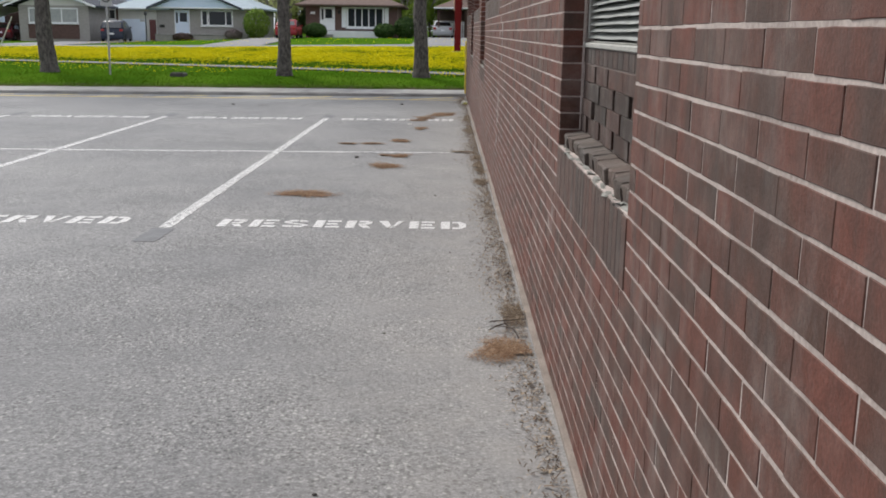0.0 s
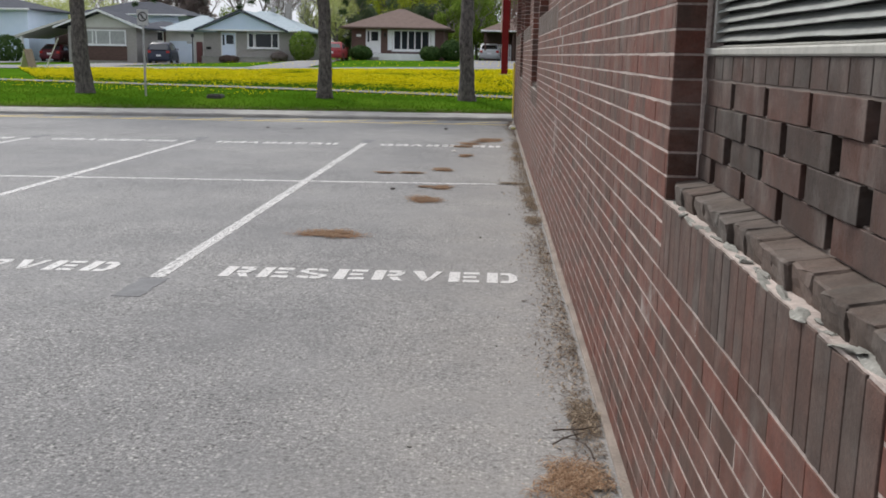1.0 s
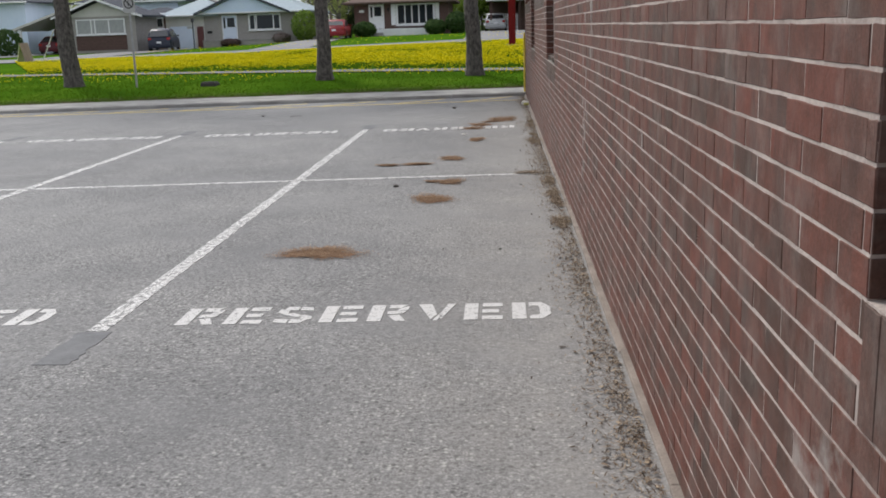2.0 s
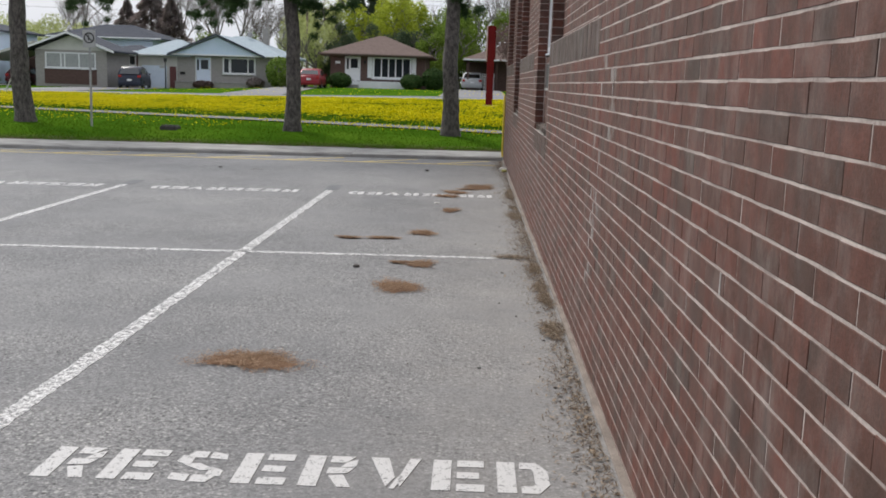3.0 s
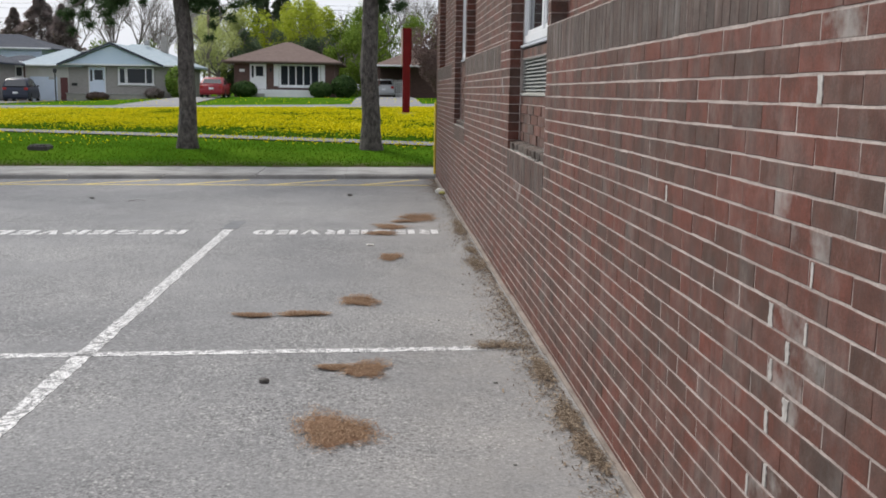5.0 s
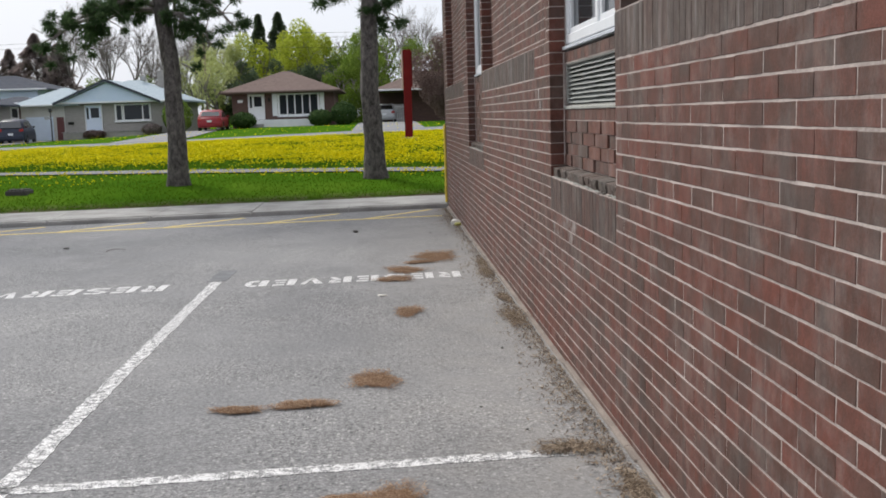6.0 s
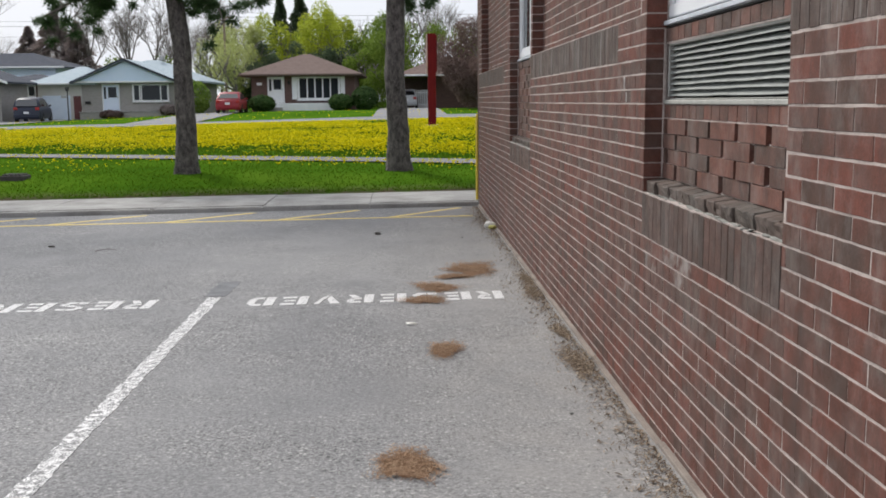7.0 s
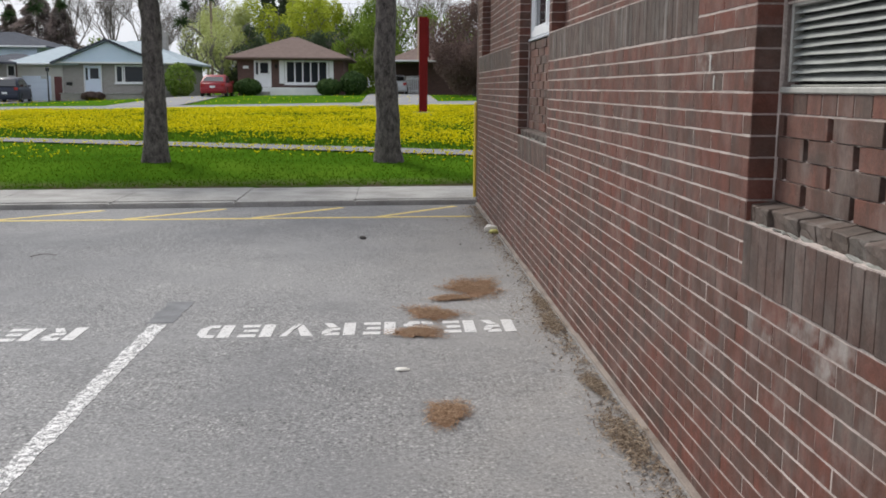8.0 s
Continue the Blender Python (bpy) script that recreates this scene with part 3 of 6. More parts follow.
for a, c in RECESS:
    jamb(c, 1, -1, 33, DEPTH)
    jamb(a, -1, -1, 33, DEPTH)
for a, c in PANELS:
    jamb(c, 1, 11, 41, SETBACK)
    jamb(a, -1, 11, 41, SETBACK)
tagged(part("jamb_brickwork", raw("jamb_brickwork", jamb_v, jamb_f, M_BRICK), M_BRICK, wall, "dark shaded bricks in the recess sides"), kind="stuff")

# end wall, back and roof close the building
for nm, b in (("wall_north", (WX + 0.004, 10.5, END, END + 0.3, -0.35, TOP)), ("wall_south", (WX + 0.004, 10.5, START - 0.3, START, -0.35, TOP)), ("wall_far", (10.5, 10.8, START - 0.3, END + 0.3, -0.35, TOP))):
    tagged(new(nm, mesh_of(nm, boxed(*b), M_HBROWN)), "brown brick wall", "wall", kind="structure")
tagged(new("roof", mesh_of("roof", boxed(WX - 0.03, 10.85, START - 0.35, END + 0.35, TOP, TOP + 0.14, bevel=0.01), M_STEEL)), "flat roof with a grey metal edge", "roof", kind="structure")
tagged(new("inner_partition", mesh_of("inner_partition", boxed(2.6, 2.7, START, END, -0.3, TOP), M_CURTAIN)), "plain inner wall behind the windows", "wall", kind="structure")

# footing strip along the foot of the wall
bm = bmesh.new()
y = START
while y < END - 0.1:
    y1 = min(END, y + rng.uniform(1.2, 2.2))
    z = lot_z(0, (y + y1) / 2)
    box(bm, WX - 0.020 - rng.uniform(0, 0.014), WX + 0.003, y + 0.003, y1, z - 0.15, z + 0.010 + rng.uniform(0, 0.012), bevel=0.004)
    y = y1
tagged(new("footing", mesh_of("footing", bm, M_FOOT)), "narrow dusty concrete footing under the brick wall", "footing", kind="structure")


# ---- recesses: sills, corbelled bricks, louvres, windows ----
def soldiers(y0, y1, k0, x, parent, material, count_pitch=CH):
    n = max(1, round((y1 - y0) / count_pitch))
    w = (y1 - y0) / n
    h = 3 * CH - 0.010
    for i in range(n):
        me = shared_brick(w - rng.choice((0.002, 0.003, 0.005)), h, 0.09, material, "soldier_brick", 4)
        piece("soldier_brick", me, parent, (x + rng.uniform(-0.0008, 0.0006), y0 + (i + 0.5) * w, zc(k0) + 1.5 * CH + rng.uniform(-0.002, 0.002)), (0, 0, rng.uniform(-0.003, 0.003)))


def sill_mesh(seed):
    """A worn header brick on its bed, its front broken off unevenly and its top falling outwards."""
    r = random.Random(seed)
    bm = boxed(0, 0.13, -0.05, 0.05, -0.034, 0.034, bevel=0.0035)
    bmesh.ops.subdivide_edges(bm, edges=[e for e in bm.edges if e.calc_length() > 0.05], cuts=2, use_grid_fill=True)
    for v in bm.verts:
        k = max(0.0, 1 - v.co.x / 0.09)
        v.co += Vector((r.uniform(-0.002, 0.005) * k, r.uniform(-0.0015, 0.0015), r.uniform(-0.003, 0.001) * k - 0.004 * k * (v.co.z > 0)))
    return mesh_of("sill_brick", bm, M_SILL)


SILLS = [sill_mesh(s) for s in range(6)]


def rubble(y0, y1, parent, seed):
    """The cracked mortar bed left along the lip of the sill."""
    r = random.Random(seed)
    bm = bmesh.new()
    y = y0 + 0.02
    while y < y1 - 0.03:
        l = r.uniform(0.03, 0.13)
        m = Matrix.LocRotScale((WX + 0.012 + r.uniform(-0.008, 0.012), y + l / 2, zc(-1) + r.uniform(-0.004, 0.004)), Euler((r.uniform(-0.2, 0.2), r.uniform(-0.3, 0.3), r.uniform(-0.15, 0.15))), (r.uniform(0.014, 0.028), l, r.uniform(0.004, 0.010)))
        q = bmesh.ops.create_icosphere(bm, subdivisions=2, radius=0.55, matrix=m)
        for v in q["verts"]:
            v.co += Vector((r.uniform(-1, 1), r.uniform(-1, 1), r.uniform(-1, 1))) * 0.0025
        y += l * r.uniform(0.5, 1.3)
    part("broken_mortar", bm, M_PALE, parent, "pale cracked mortar along the sill lip")


def louvre(y0, y1, z0, z1, n):
    lv = thing("ventilation_louvre", "grey metal louvre with bent blades in a brick recess", "louvre", "wall louvres", at=(WX + DEPTH, (y0 + y1) / 2, z0))
    x = WX + 0.102
    # near-black sheet stands in for the darkness between the blades
    part("unlit_backing", boxed(x + 0.030, x + 0.034, y0 + 0.002, y1 - 0.002, z0, z1), M_VOID, lv, "near-black sheet for the unlit depth behind the blades")
    t = 0.014
    for nm, b in (("frame_rail", (x + 0.006, x + 0.036, y0, y1, z0, z0 + 0.006)), ("frame_rail", (x - 0.004, x + 0.036, y0, y1, z1 - t, z1)), ("frame_stile", (x - 0.004, x + 0.036, y0, y0 + t, z0 + t, z1 - t)), ("frame_stile", (x - 0.004, x + 0.036, y1 - t, y1, z0 + t, z1 - t))):
        part(nm, boxed(*b, bevel=0.002), M_FRAMEPAINT, lv, "pale painted frame")
    for i in range(n):
        z = z0 + t + (z1 - z0 - 2 * t) * (i + 0.5) / n
        verts, faces = [], []
        m = 14
        for j in range(m + 1):
            y = y0 + t + (y1 - y0 - 2 * t) * j / m
            w = 0.0012 * math.sin(j * 1.1 + i * 2.1) + 0.0007 * rng.uniform(-1, 1)
            for dx, dz in ((0.028, 0.0120), (0.004, -0.0060), (0.0, -0.0110), (0.002, -0.0125), (0.028, 0.0085)):
                verts.append((x + dx, y, z + dz + w))
        for j in range(m):
            for q in range(5):
                a, c = j * 5 + q, j * 5 + (q + 1) % 5
                faces.append((a, c, c + 5, a + 5))
        part("blade", raw("blade", verts, faces, M_LOUVRE), M_LOUVRE, lv)
    return lv


def window_in(y0, y1, z0, z1, idx):
    """A white vinyl window set at the back of the recess, with a sloped metal sill."""
    w = tagged(new(f"window_{idx}"), "white vinyl window with a pale metal sill", "window", kind="structure")
    x = WX + 0.100
    t = 0.055
    for b in ((x, x + 0.06, y0, y1, z0, z0 + t), (x, x + 0.06, y0, y1, z1 - t, z1), (x, x + 0.06, y0, y0 + t, z0 + t, z1 - t), (x, x + 0.06, y1 - t, y1, z0 + t, z1 - t), (x + 0.004, x + 0.056, (y0 + y1) / 2 - 0.03, (y0 + y1) / 2 + 0.03, z0 + t, z1 - t)):
        part("window_frame", boxed(*b, bevel=0.004), M_VINYL, w)
    ym = (y0 + y1) / 2
    for a, c in ((y0 + t, ym - 0.03), (ym + 0.03, y1 - t)):
        s = 0.035
        for b in ((x + 0.016, x + 0.05, a, c, z0 + t, z0 + t + s), (x + 0.016, x + 0.05, a, a + s, z0 + t + s, z1 - t), (x + 0.016, x + 0.05, c - s, c, z0 + t + s, z1 - t)):
            part("sash", boxed(*b, bevel=0.003), M_VINYL, w)
        g = part("pane", boxed(x + 0.034, x + 0.040, a + s, c - s, z0 + t + s, z1 - t), M_GLASS, w, "dark reflecting glass")
    bm = boxed(WX + 0.078, x + 0.05, y0 - 0.005, y1 + 0.005, z0 - 0.024, z0 - 0.004, bevel=0.003)
    for v in bm.verts:
        if v.co.x < WX + 0.10:
            v.co.z -= 0.010
    part("window_sill", bm, M_SILLMETAL, w, "pale metal sill")
    part("sill_gasket", boxed(WX + 0.090, x + 0.05, y0 - 0.005, y1 + 0.005, z0 - 0.043, z0 - 0.036, bevel=0.002), M_BLACK, w, "dark rubber strip under the sill")
    part("sill_packing", boxed(WX + 0.098, x + 0.05, y0 - 0.005, y1 + 0.005, z0 - 0.0355, z0 - 0.0245), M_VINYL, w)
    return w


for n_r, (a, c) in enumerate(RECESS):
    soldiers(a, c, -4, WX - 0.003, wall, M_SOLDIER)
    k = 0
    y = a
    while y < c - 0.02:
        l = min(0.104, c - y)
        piece("sill_brick", SILLS[(k * 5 + n_r) % 6], wall, (WX + 0.020 + rng.uniform(-0.006, 0.012), y + l / 2, zc(-1) + CH / 2 - 0.011 + rng.uniform(-0.003, 0.002)), (0, rng.uniform(-0.14, -0.09), rng.uniform(-0.03, 0.03)), (1, (l - 0.0035) / 0.1, 1))
        y += l
        k += 1
    rubble(a, c, wall, 20 + n_r)
    rows = 4 if n_r < 2 else 11
    pitch, gap, slit = ((0.308, 0.040, 3.994), (0.315, 0.034, 13.675), (0.312, 0.034, 19.0))[n_r]
    for r in range(rows):
        y = slit + (pitch / 2 if r % 2 else 0) + gap / 2
        y -= pitch * math.ceil((y - a) / pitch)
        while y < c:
            p, q = max(a + 0.004, y), min(c - 0.004, y + pitch - gap)
            if q - p > 0.03:
                # the first recess takes the brick coloured darker for its shade
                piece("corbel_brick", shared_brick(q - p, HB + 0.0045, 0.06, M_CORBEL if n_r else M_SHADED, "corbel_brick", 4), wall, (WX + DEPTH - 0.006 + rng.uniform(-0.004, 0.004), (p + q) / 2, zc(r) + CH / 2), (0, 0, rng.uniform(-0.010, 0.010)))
            y += pitch
    top = zc(rows)
    if n_r < 2:
        n_h = round((c - a) / 0.1016)
        w = (c - a) / n_h
        for kk in (4, 9):
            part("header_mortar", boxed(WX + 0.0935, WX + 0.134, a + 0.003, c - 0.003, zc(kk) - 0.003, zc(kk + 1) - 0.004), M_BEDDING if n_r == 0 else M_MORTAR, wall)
            for i in range(n_h):
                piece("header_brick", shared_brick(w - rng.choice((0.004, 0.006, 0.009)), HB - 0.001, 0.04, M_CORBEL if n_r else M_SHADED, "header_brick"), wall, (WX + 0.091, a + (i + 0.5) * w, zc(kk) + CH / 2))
        part("bedding_strip", boxed(WX + 0.084, WX + 0.135, a + 0.004, c - 0.004, zc(5) - 0.003, zc(5) + 0.017, bevel=0.004), M_FRAMEPAINT, wall, "pale mortar strip under the louvre")
        louvre(a + 0.03, c - 0.03, zc(5) + 0.018, zc(9) + 0.002, 9)
        top = zc(10)
    for rr in range(rows + 1):
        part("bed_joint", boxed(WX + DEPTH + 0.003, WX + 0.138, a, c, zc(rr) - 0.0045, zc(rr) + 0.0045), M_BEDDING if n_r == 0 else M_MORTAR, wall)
    part("panel_backing", boxed(WX + 0.134, WX + 0.163, a, c, zc(0), top), M_SLIT, wall, "red brick coloured dark for slit shade behind the projecting bricks")
    part("corner_mortar", boxed(WX + 0.082, WX + 0.098, c - 0.008, c - 0.003, zc(0), top, bevel=0.002), M_MORTAR, wall, "pale mortar run up the inner corner")
    window_in(a + 0.008, c - 0.008, top + 0.045, WIN_TOP, n_r + 1)
for a, c in BANDS:
    soldiers(a, c, 8, WX - 0.0005, wall, M_BANDBRICK)

# ---- kerb and walkway ----
walkway = tagged(new("walkway"), "pale concrete walkway slabs along the car park", "walkway", kind="structure")
kerb = tagged(new("kerb"), "low worn concrete kerb", "kerb", kind="structure")
x = -30.0
r2 = random.Random(3)
while x < 0.7:
    x1 = min(x + 1.52, 3.5)
    if x1 > 0.2:
        x1 = 3.5
    for nm, parent, off0, off1, top_z, mat in (("kerb_stone", kerb, 0.0, 0.16, -0.040, M_CONC), ("slab", walkway, 0.166, 1.82, -0.034, M_CONC)):
        bm = bmesh.new()
        lo = [(x + 0.002, kerb_y(x) + off0), (x1 - 0.002, kerb_y(x1) + off0), (x1 - 0.002, kerb_y(x1) + off1), (x + 0.002, kerb_y(x) + off1)]
        if nm == "kerb_stone" and x1 > 3.0:
            lo = [(x + 0.004, kerb_y(x) + off0), (0.49, kerb_y(0.5) + off0), (0.49, kerb_y(0.5) + off1), (x + 0.004, kerb_y(x) + off1)]
        dz = r2.uniform(-0.004, 0.004)
        vb = [bm.verts.new((px, py, -0.3)) for px, py in lo]
        vt = [bm.verts.new((px, py, top_z + dz)) for px, py in lo]
        bm.faces.new(vt)
        bm.faces.new(vb[::-1])
        for i in range(4):
            bm.faces.new((vb[i], vb[(i + 1) % 4], vt[(i + 1) % 4], vt[i]))
        bmesh.ops.bevel(bm, geom=[e for e in bm.edges if e.verts[0].co.z > -0.2 and e.verts[1].co.z > -0.2], offset=0.014 if nm == "kerb_stone" else 0.005, segments=2, affect="EDGES")
        part(nm, bm, mat, parent)
    x = x1

# ---- painted markings ----
def flat_strip(name, p, q, half, material, dz=0.0025, steps=1, ragged=0.0, seed=1):
    """A painted stripe lying on the asphalt from p to q."""
    r = random.Random(seed)
    d = (Vector(q) - Vector(p))
    s = Vector((-d.y, d.x)).normalized()
    verts, faces = [], []
    for i in range(steps + 1):
        c = Vector(p) + d * i / steps
        for sg in (-1, 1):
            e = c + s * sg * (half + r.uniform(-ragged, ragged))
            verts.append((e.x, e.y, lot_z(e.x, e.y) + dz))
    n = len(verts)
    verts += [(x, y, z - dz - 0.001) for x, y, z in verts]
    for i in range(steps):
        a, b, c, d = 2 * i, 2 * i + 2, 2 * i + 3, 2 * i + 1
        faces += [(a, b, c, d), (a, a + n, b + n, b), (c, c + n, d + n, d)]
    faces += [(0, 1, 1 + n, n), (n - 2, 2 * n - 2, 2 * n - 1, n - 1)]
    return raw(name, verts, faces, material)


STALL = 2.655
for i in range(5):
    lx0 = -2.10 - STALL * i
    fx0, fy0 = lx0 - (0.15 if i else 0.0), 17.60 - 0.22 * i
    ob = new("stall_line", flat_strip("stall_line", (lx0, 7.36), (fx0, fy0), 0.049, M_WHITE_LINE, steps=240, ragged=0.008, seed=i))
    tagged(ob, "flaked white parking stall line on asphalt", "road marking", "stall lines", "structure")
    for px, y0, y1 in ((lx0, 6.85, 7.34), (fx0, fy0 + 0.04, fy0 + 0.68)):
        tagged(new("overpainted_patch", flat_strip("overpainted_patch", (px, y0), (px, y1), 0.085, M_OVERPAINT, steps=12, ragged=0.012, seed=40 + i)), "dark strip of paint over an old line end", "road marking", "overpainted line ends", "structure")
tagged(new("cross_line", flat_strip("cross_line", (0.30, 12.57), (-16, 11.55), 0.045, M_WHITE_LINE, steps=200, ragged=0.006, seed=9)), "flaked white line between facing rows of stalls", "road marking", "", "structure")

# stencil letters as strokes in a 1 x 1 cell, broken by stencil bridges
def quad(a, b, c, d):
    return [a, b, c, d]


ST = 0.36
GLYPHS = {
    "E": [quad((0, 0), (ST, 0), (ST, 1), (0, 1)), quad((ST + .11, 0), (1, 0), (1, .22), (ST + .11, .22)), quad((ST + .11, .40), (.9, .40), (.9, .60), (ST + .11, .60)), quad((ST + .11, .78), (1, .78), (1, 1), (ST + .11, 1))],
    "R": [quad((0, 0), (ST, 0), (ST, 1), (0, 1)), quad((ST + .11, .78), (.78, .78), (.95, 1), (ST + .11, 1)), quad((.70, .62), (1, .66), (1, .90), (.80, .80)), quad((ST + .11, .40), (.86, .44), (.98, .62), (ST + .11, .60)), quad((ST + .16, .34), (.74, 0), (1, 0), (.80, .38))],
    "S": [quad((.10, .78), (.52, .78), (.52, 1), (.22, 1)), quad((.58, .78), (.94, .74), (.90, .92), (.58, 1)), quad((0, .62), (.30, .52), (.30, .76), (.04, .86)), quad((.16, .54), (.46, .60), (.84, .40), (.56, .36)), quad((.70, .24), (1, .18), (1, .38), (.74, .48)), quad((.06, .06), (.42, 0), (.42, .22), (.06, .26)), quad((.48, 0), (.80, 0), (.92, .22), (.48, .22))],
    "V": [quad((0, 1), (.36, 1), (.54, .36), (.40, .06)), quad((.56, .0), (.46, .0), (.60, .40), (.70, .40)), quad((.60, .30), (.66, .06), (1, 1), (.78, 1))],
    "D": [quad((0, 0), (ST, 0), (ST, 1), (0, 1)), quad((ST + .09, .78), (.68, .78), (.78, 1), (ST + .09, 1)), quad((.68, .78), (.72, .70), (1, .72), (.78, 1)), quad((.72, .70), (.72, .30), (1, .28), (1, .72)), quad((.72, .30), (.68, .22), (.78, 0), (1, .28)), quad((ST + .09, 0), (.78, 0), (.68, .22), (ST + .09, .22))],
}


def lettering(x0, y0, width, height, turned, slope):
    word = "RESERVED"
    t = thing("painted_word", "white stencilled word RESERVED painted on asphalt", "road marking", "painted words", at=(x0 + width / 2, y0 + height / 2, lot_z(0, y0)))
    pitch = width / (len(word) - 0.2)
    for i, ch in enumerate(word):
        verts, faces = [], []
        for s in GLYPHS[ch]:
            o = len(verts)
            for u, v in s:
                gx_, gy_ = (i * pitch + u * pitch * 0.80), v * height
                x, y = (x0 + width - gx_, y0 + height - gy_) if turned else (x0 + gx_, y0 + gy_)
                y += slope * (x - x0)
                verts.append((x, y, lot_z(x, y) + 0.003))
            verts += [(x, y, z - 0.004) for x, y, z in verts[o:o + 4]]
            faces += [(o, o + 1, o + 2, o + 3)] + [(o + k, o + 4 + k, o + 4 + (k + 1) % 4, o + (k + 1) % 4) for k in range(4)]
        part("letter_" + ch.lower(), raw("letter", verts, faces, M_LETTER), M_LETTER, t)


for i in range(4):
    lettering(-1.73 - STALL * i, 7.445, 1.927, 0.30, False, 0.02)
    lettering(-1.81 - STALL * i, 17.23 - 0.16 * i, 1.955, 0.32, True, 0.07)

# yellow hatching along the kerb
hatch = thing("yellow_hatching", "thin yellow hatched strip painted along the kerb", "road marking", kind="structure", at=(-3, 23, -0.1))


def hatch_y(x):
    return 23.10 + 0.085 * (x - 0.3)


part("edge_line", flat_strip("edge_line", (0.30, hatch_y(0.3)), (-20, hatch_y(-20)), 0.045, M_YELLOW, steps=60, ragged=0.004), M_YELLOW, hatch)
for i in range(13):
    xx = -0.80 - 1.45 * i
    part("diagonal", flat_strip("diagonal", (xx, hatch_y(xx) + 0.05), (xx + 0.98, kerb_y(xx + 0.98) - 0.20), 0.042, M_YELLOW, steps=8, ragged=0.003, seed=i), M_YELLOW, hatch)

# ---- litter on the asphalt ----
def needle_lists(n, place, length, width, r, lift=0.012, flat=True):
    verts, faces = [], []
    for _ in range(n):
        x, y, z = place()
        a = r.uniform(0, 2 * math.pi)
        l, w = length * r.uniform(0.5, 1.2), width * r.uniform(0.7, 1.3)
        dx, dy = math.cos(a) * l / 2, math.sin(a) * l / 2
        px, py = -math.sin(a) * w / 2, math.cos(a) * w / 2
        z0, z1, zm = z + r.uniform(0.003, lift), z + r.uniform(0.003, lift), z + r.uniform(0.006, lift * 1.5)
        o = len(verts)
        verts += [(x - dx - px, y - dy - py, z0), (x - dx + px, y - dy + py, z0), (x + px, y + py, zm), (x - px, y - py, zm), (x + dx, y + dy, z1)]
        faces += [(o, o + 3, o + 2, o + 1), (o + 3, o + 4, o + 2)]
    return verts, faces


def blob_radius(seed, a):
    return 1 + 0.22 * math.sin(2 * a + seed) + 0.15 * math.sin(3 * a + 2.1 * seed) + 0.10 * math.sin(5 * a + 1.3 * seed) + 0.07 * math.sin(9 * a + seed) + 0.05 * math.sin(14 * a + 3 * seed)


def needle_patch(x, y, rx, ry, seed, bed=0.74, dry=None, label="fallen rust-brown pine needles matted on asphalt"):
    t = thing("needle_patch", label, "pine needles", "needle patches", at=(x, y, lot_z(x, y)))
    r = random.Random(seed)
    verts, faces = [], []
    rings, n = 6, 40
    for j in range(rings + 1):
        f = j / rings
        for i in range(n):
            a = 2 * math.pi * i / n
            q = bed * blob_radius(seed, a) * f * (1 + 0.16 * r.uniform(-1, 1) * f)
            px, py = x + rx * q * math.cos(a), y + ry * q * math.sin(a)
            verts.append((px, py, lot_z(px, py) + 0.003 + 0.004 * (1 - f) + (r.uniform(0, 0.003) if j < rings else -0.002)))
    for j in range(rings):
        for i in range(n):
            i2 = (i + 1) % n
            faces.append((j * n + i, j * n + i2, (j + 1) * n + i2, (j + 1) * n + i))
    part("needle_bed", raw("needle_bed", verts, faces, M_LEAFLITTER if dry else M_DRYBED, True), M_LEAFLITTER if dry else M_DRYBED, t)

    def spot():
        a, f = r.uniform(0, 2 * math.pi), math.sqrt(r.random()) * r.choice((r.uniform(0.5, 1.05), r.uniform(0.8, 1.32)))
        q = blob_radius(seed, a) * f
        px, py = x + rx * q * math.cos(a), y + ry * q * math.sin(a)
        return px, py, lot_z(px, py) + 0.005
    ob = part("needles", raw("needles", *needle_lists(int(900 + 30000 * rx * ry) if not dry else int(420 + 15000 * rx * ry), spot, 0.055, 0.0026 if not dry else 0.0038, r, 0.011), dry or M_DRY), dry or M_DRY, t)
    tagged(ob, kind="stuff")


for i, (x, y, rx, ry) in enumerate(((-1.265, 9.06, 0.245, 0.20), (-0.656, 11.13, 0.19, 0.20), (-0.542, 12.10, 0.135, 0.135), (-0.975, 13.44, 0.14, 0.07), (-1.30, 13.39, 0.105, 0.055),
                                    (-0.615, 13.87, 0.15, 0.15), (-0.376, 15.79, 0.10, 0.17), (-0.468, 17.34, 0.135, 0.16), (-0.366, 17.86, 0.17, 0.21), (-0.02, 18.74, 0.25, 0.33), (-0.20, 18.35, 0.15, 0.09), (-0.72, 12.13, 0.06, 0.04))):
    needle_patch(x, y, rx, ry, 2.0 + 1.7 * i)
for i, (x, y, rx, ry) in enumerate(((0.31, 4.50, 0.12, 0.16), (0.37, 15.42, 0.08, 0.36), (0.39, 16.22, 0.05, 0.16), (0.40, 12.05, 0.06, 0.25), (0.24, 12.6, 0.14, 0.10), (0.40, 5.10, 0.07, 0.18), (0.39, 9.98, 0.07, 0.26),
                                    (0.41, 10.85, 0.05, 0.22), (0.40, 11.30, 0.06, 0.20), (0.39, 17.55, 0.06, 0.30), (0.41, 18.15, 0.05, 0.25))):
    needle_patch(x, y, rx, ry, 31.0 + 2.3 * i, 0.34, M_DEBRIS if i else None, label="drift of dry needles and grit against the wall")

r = random.Random(11)


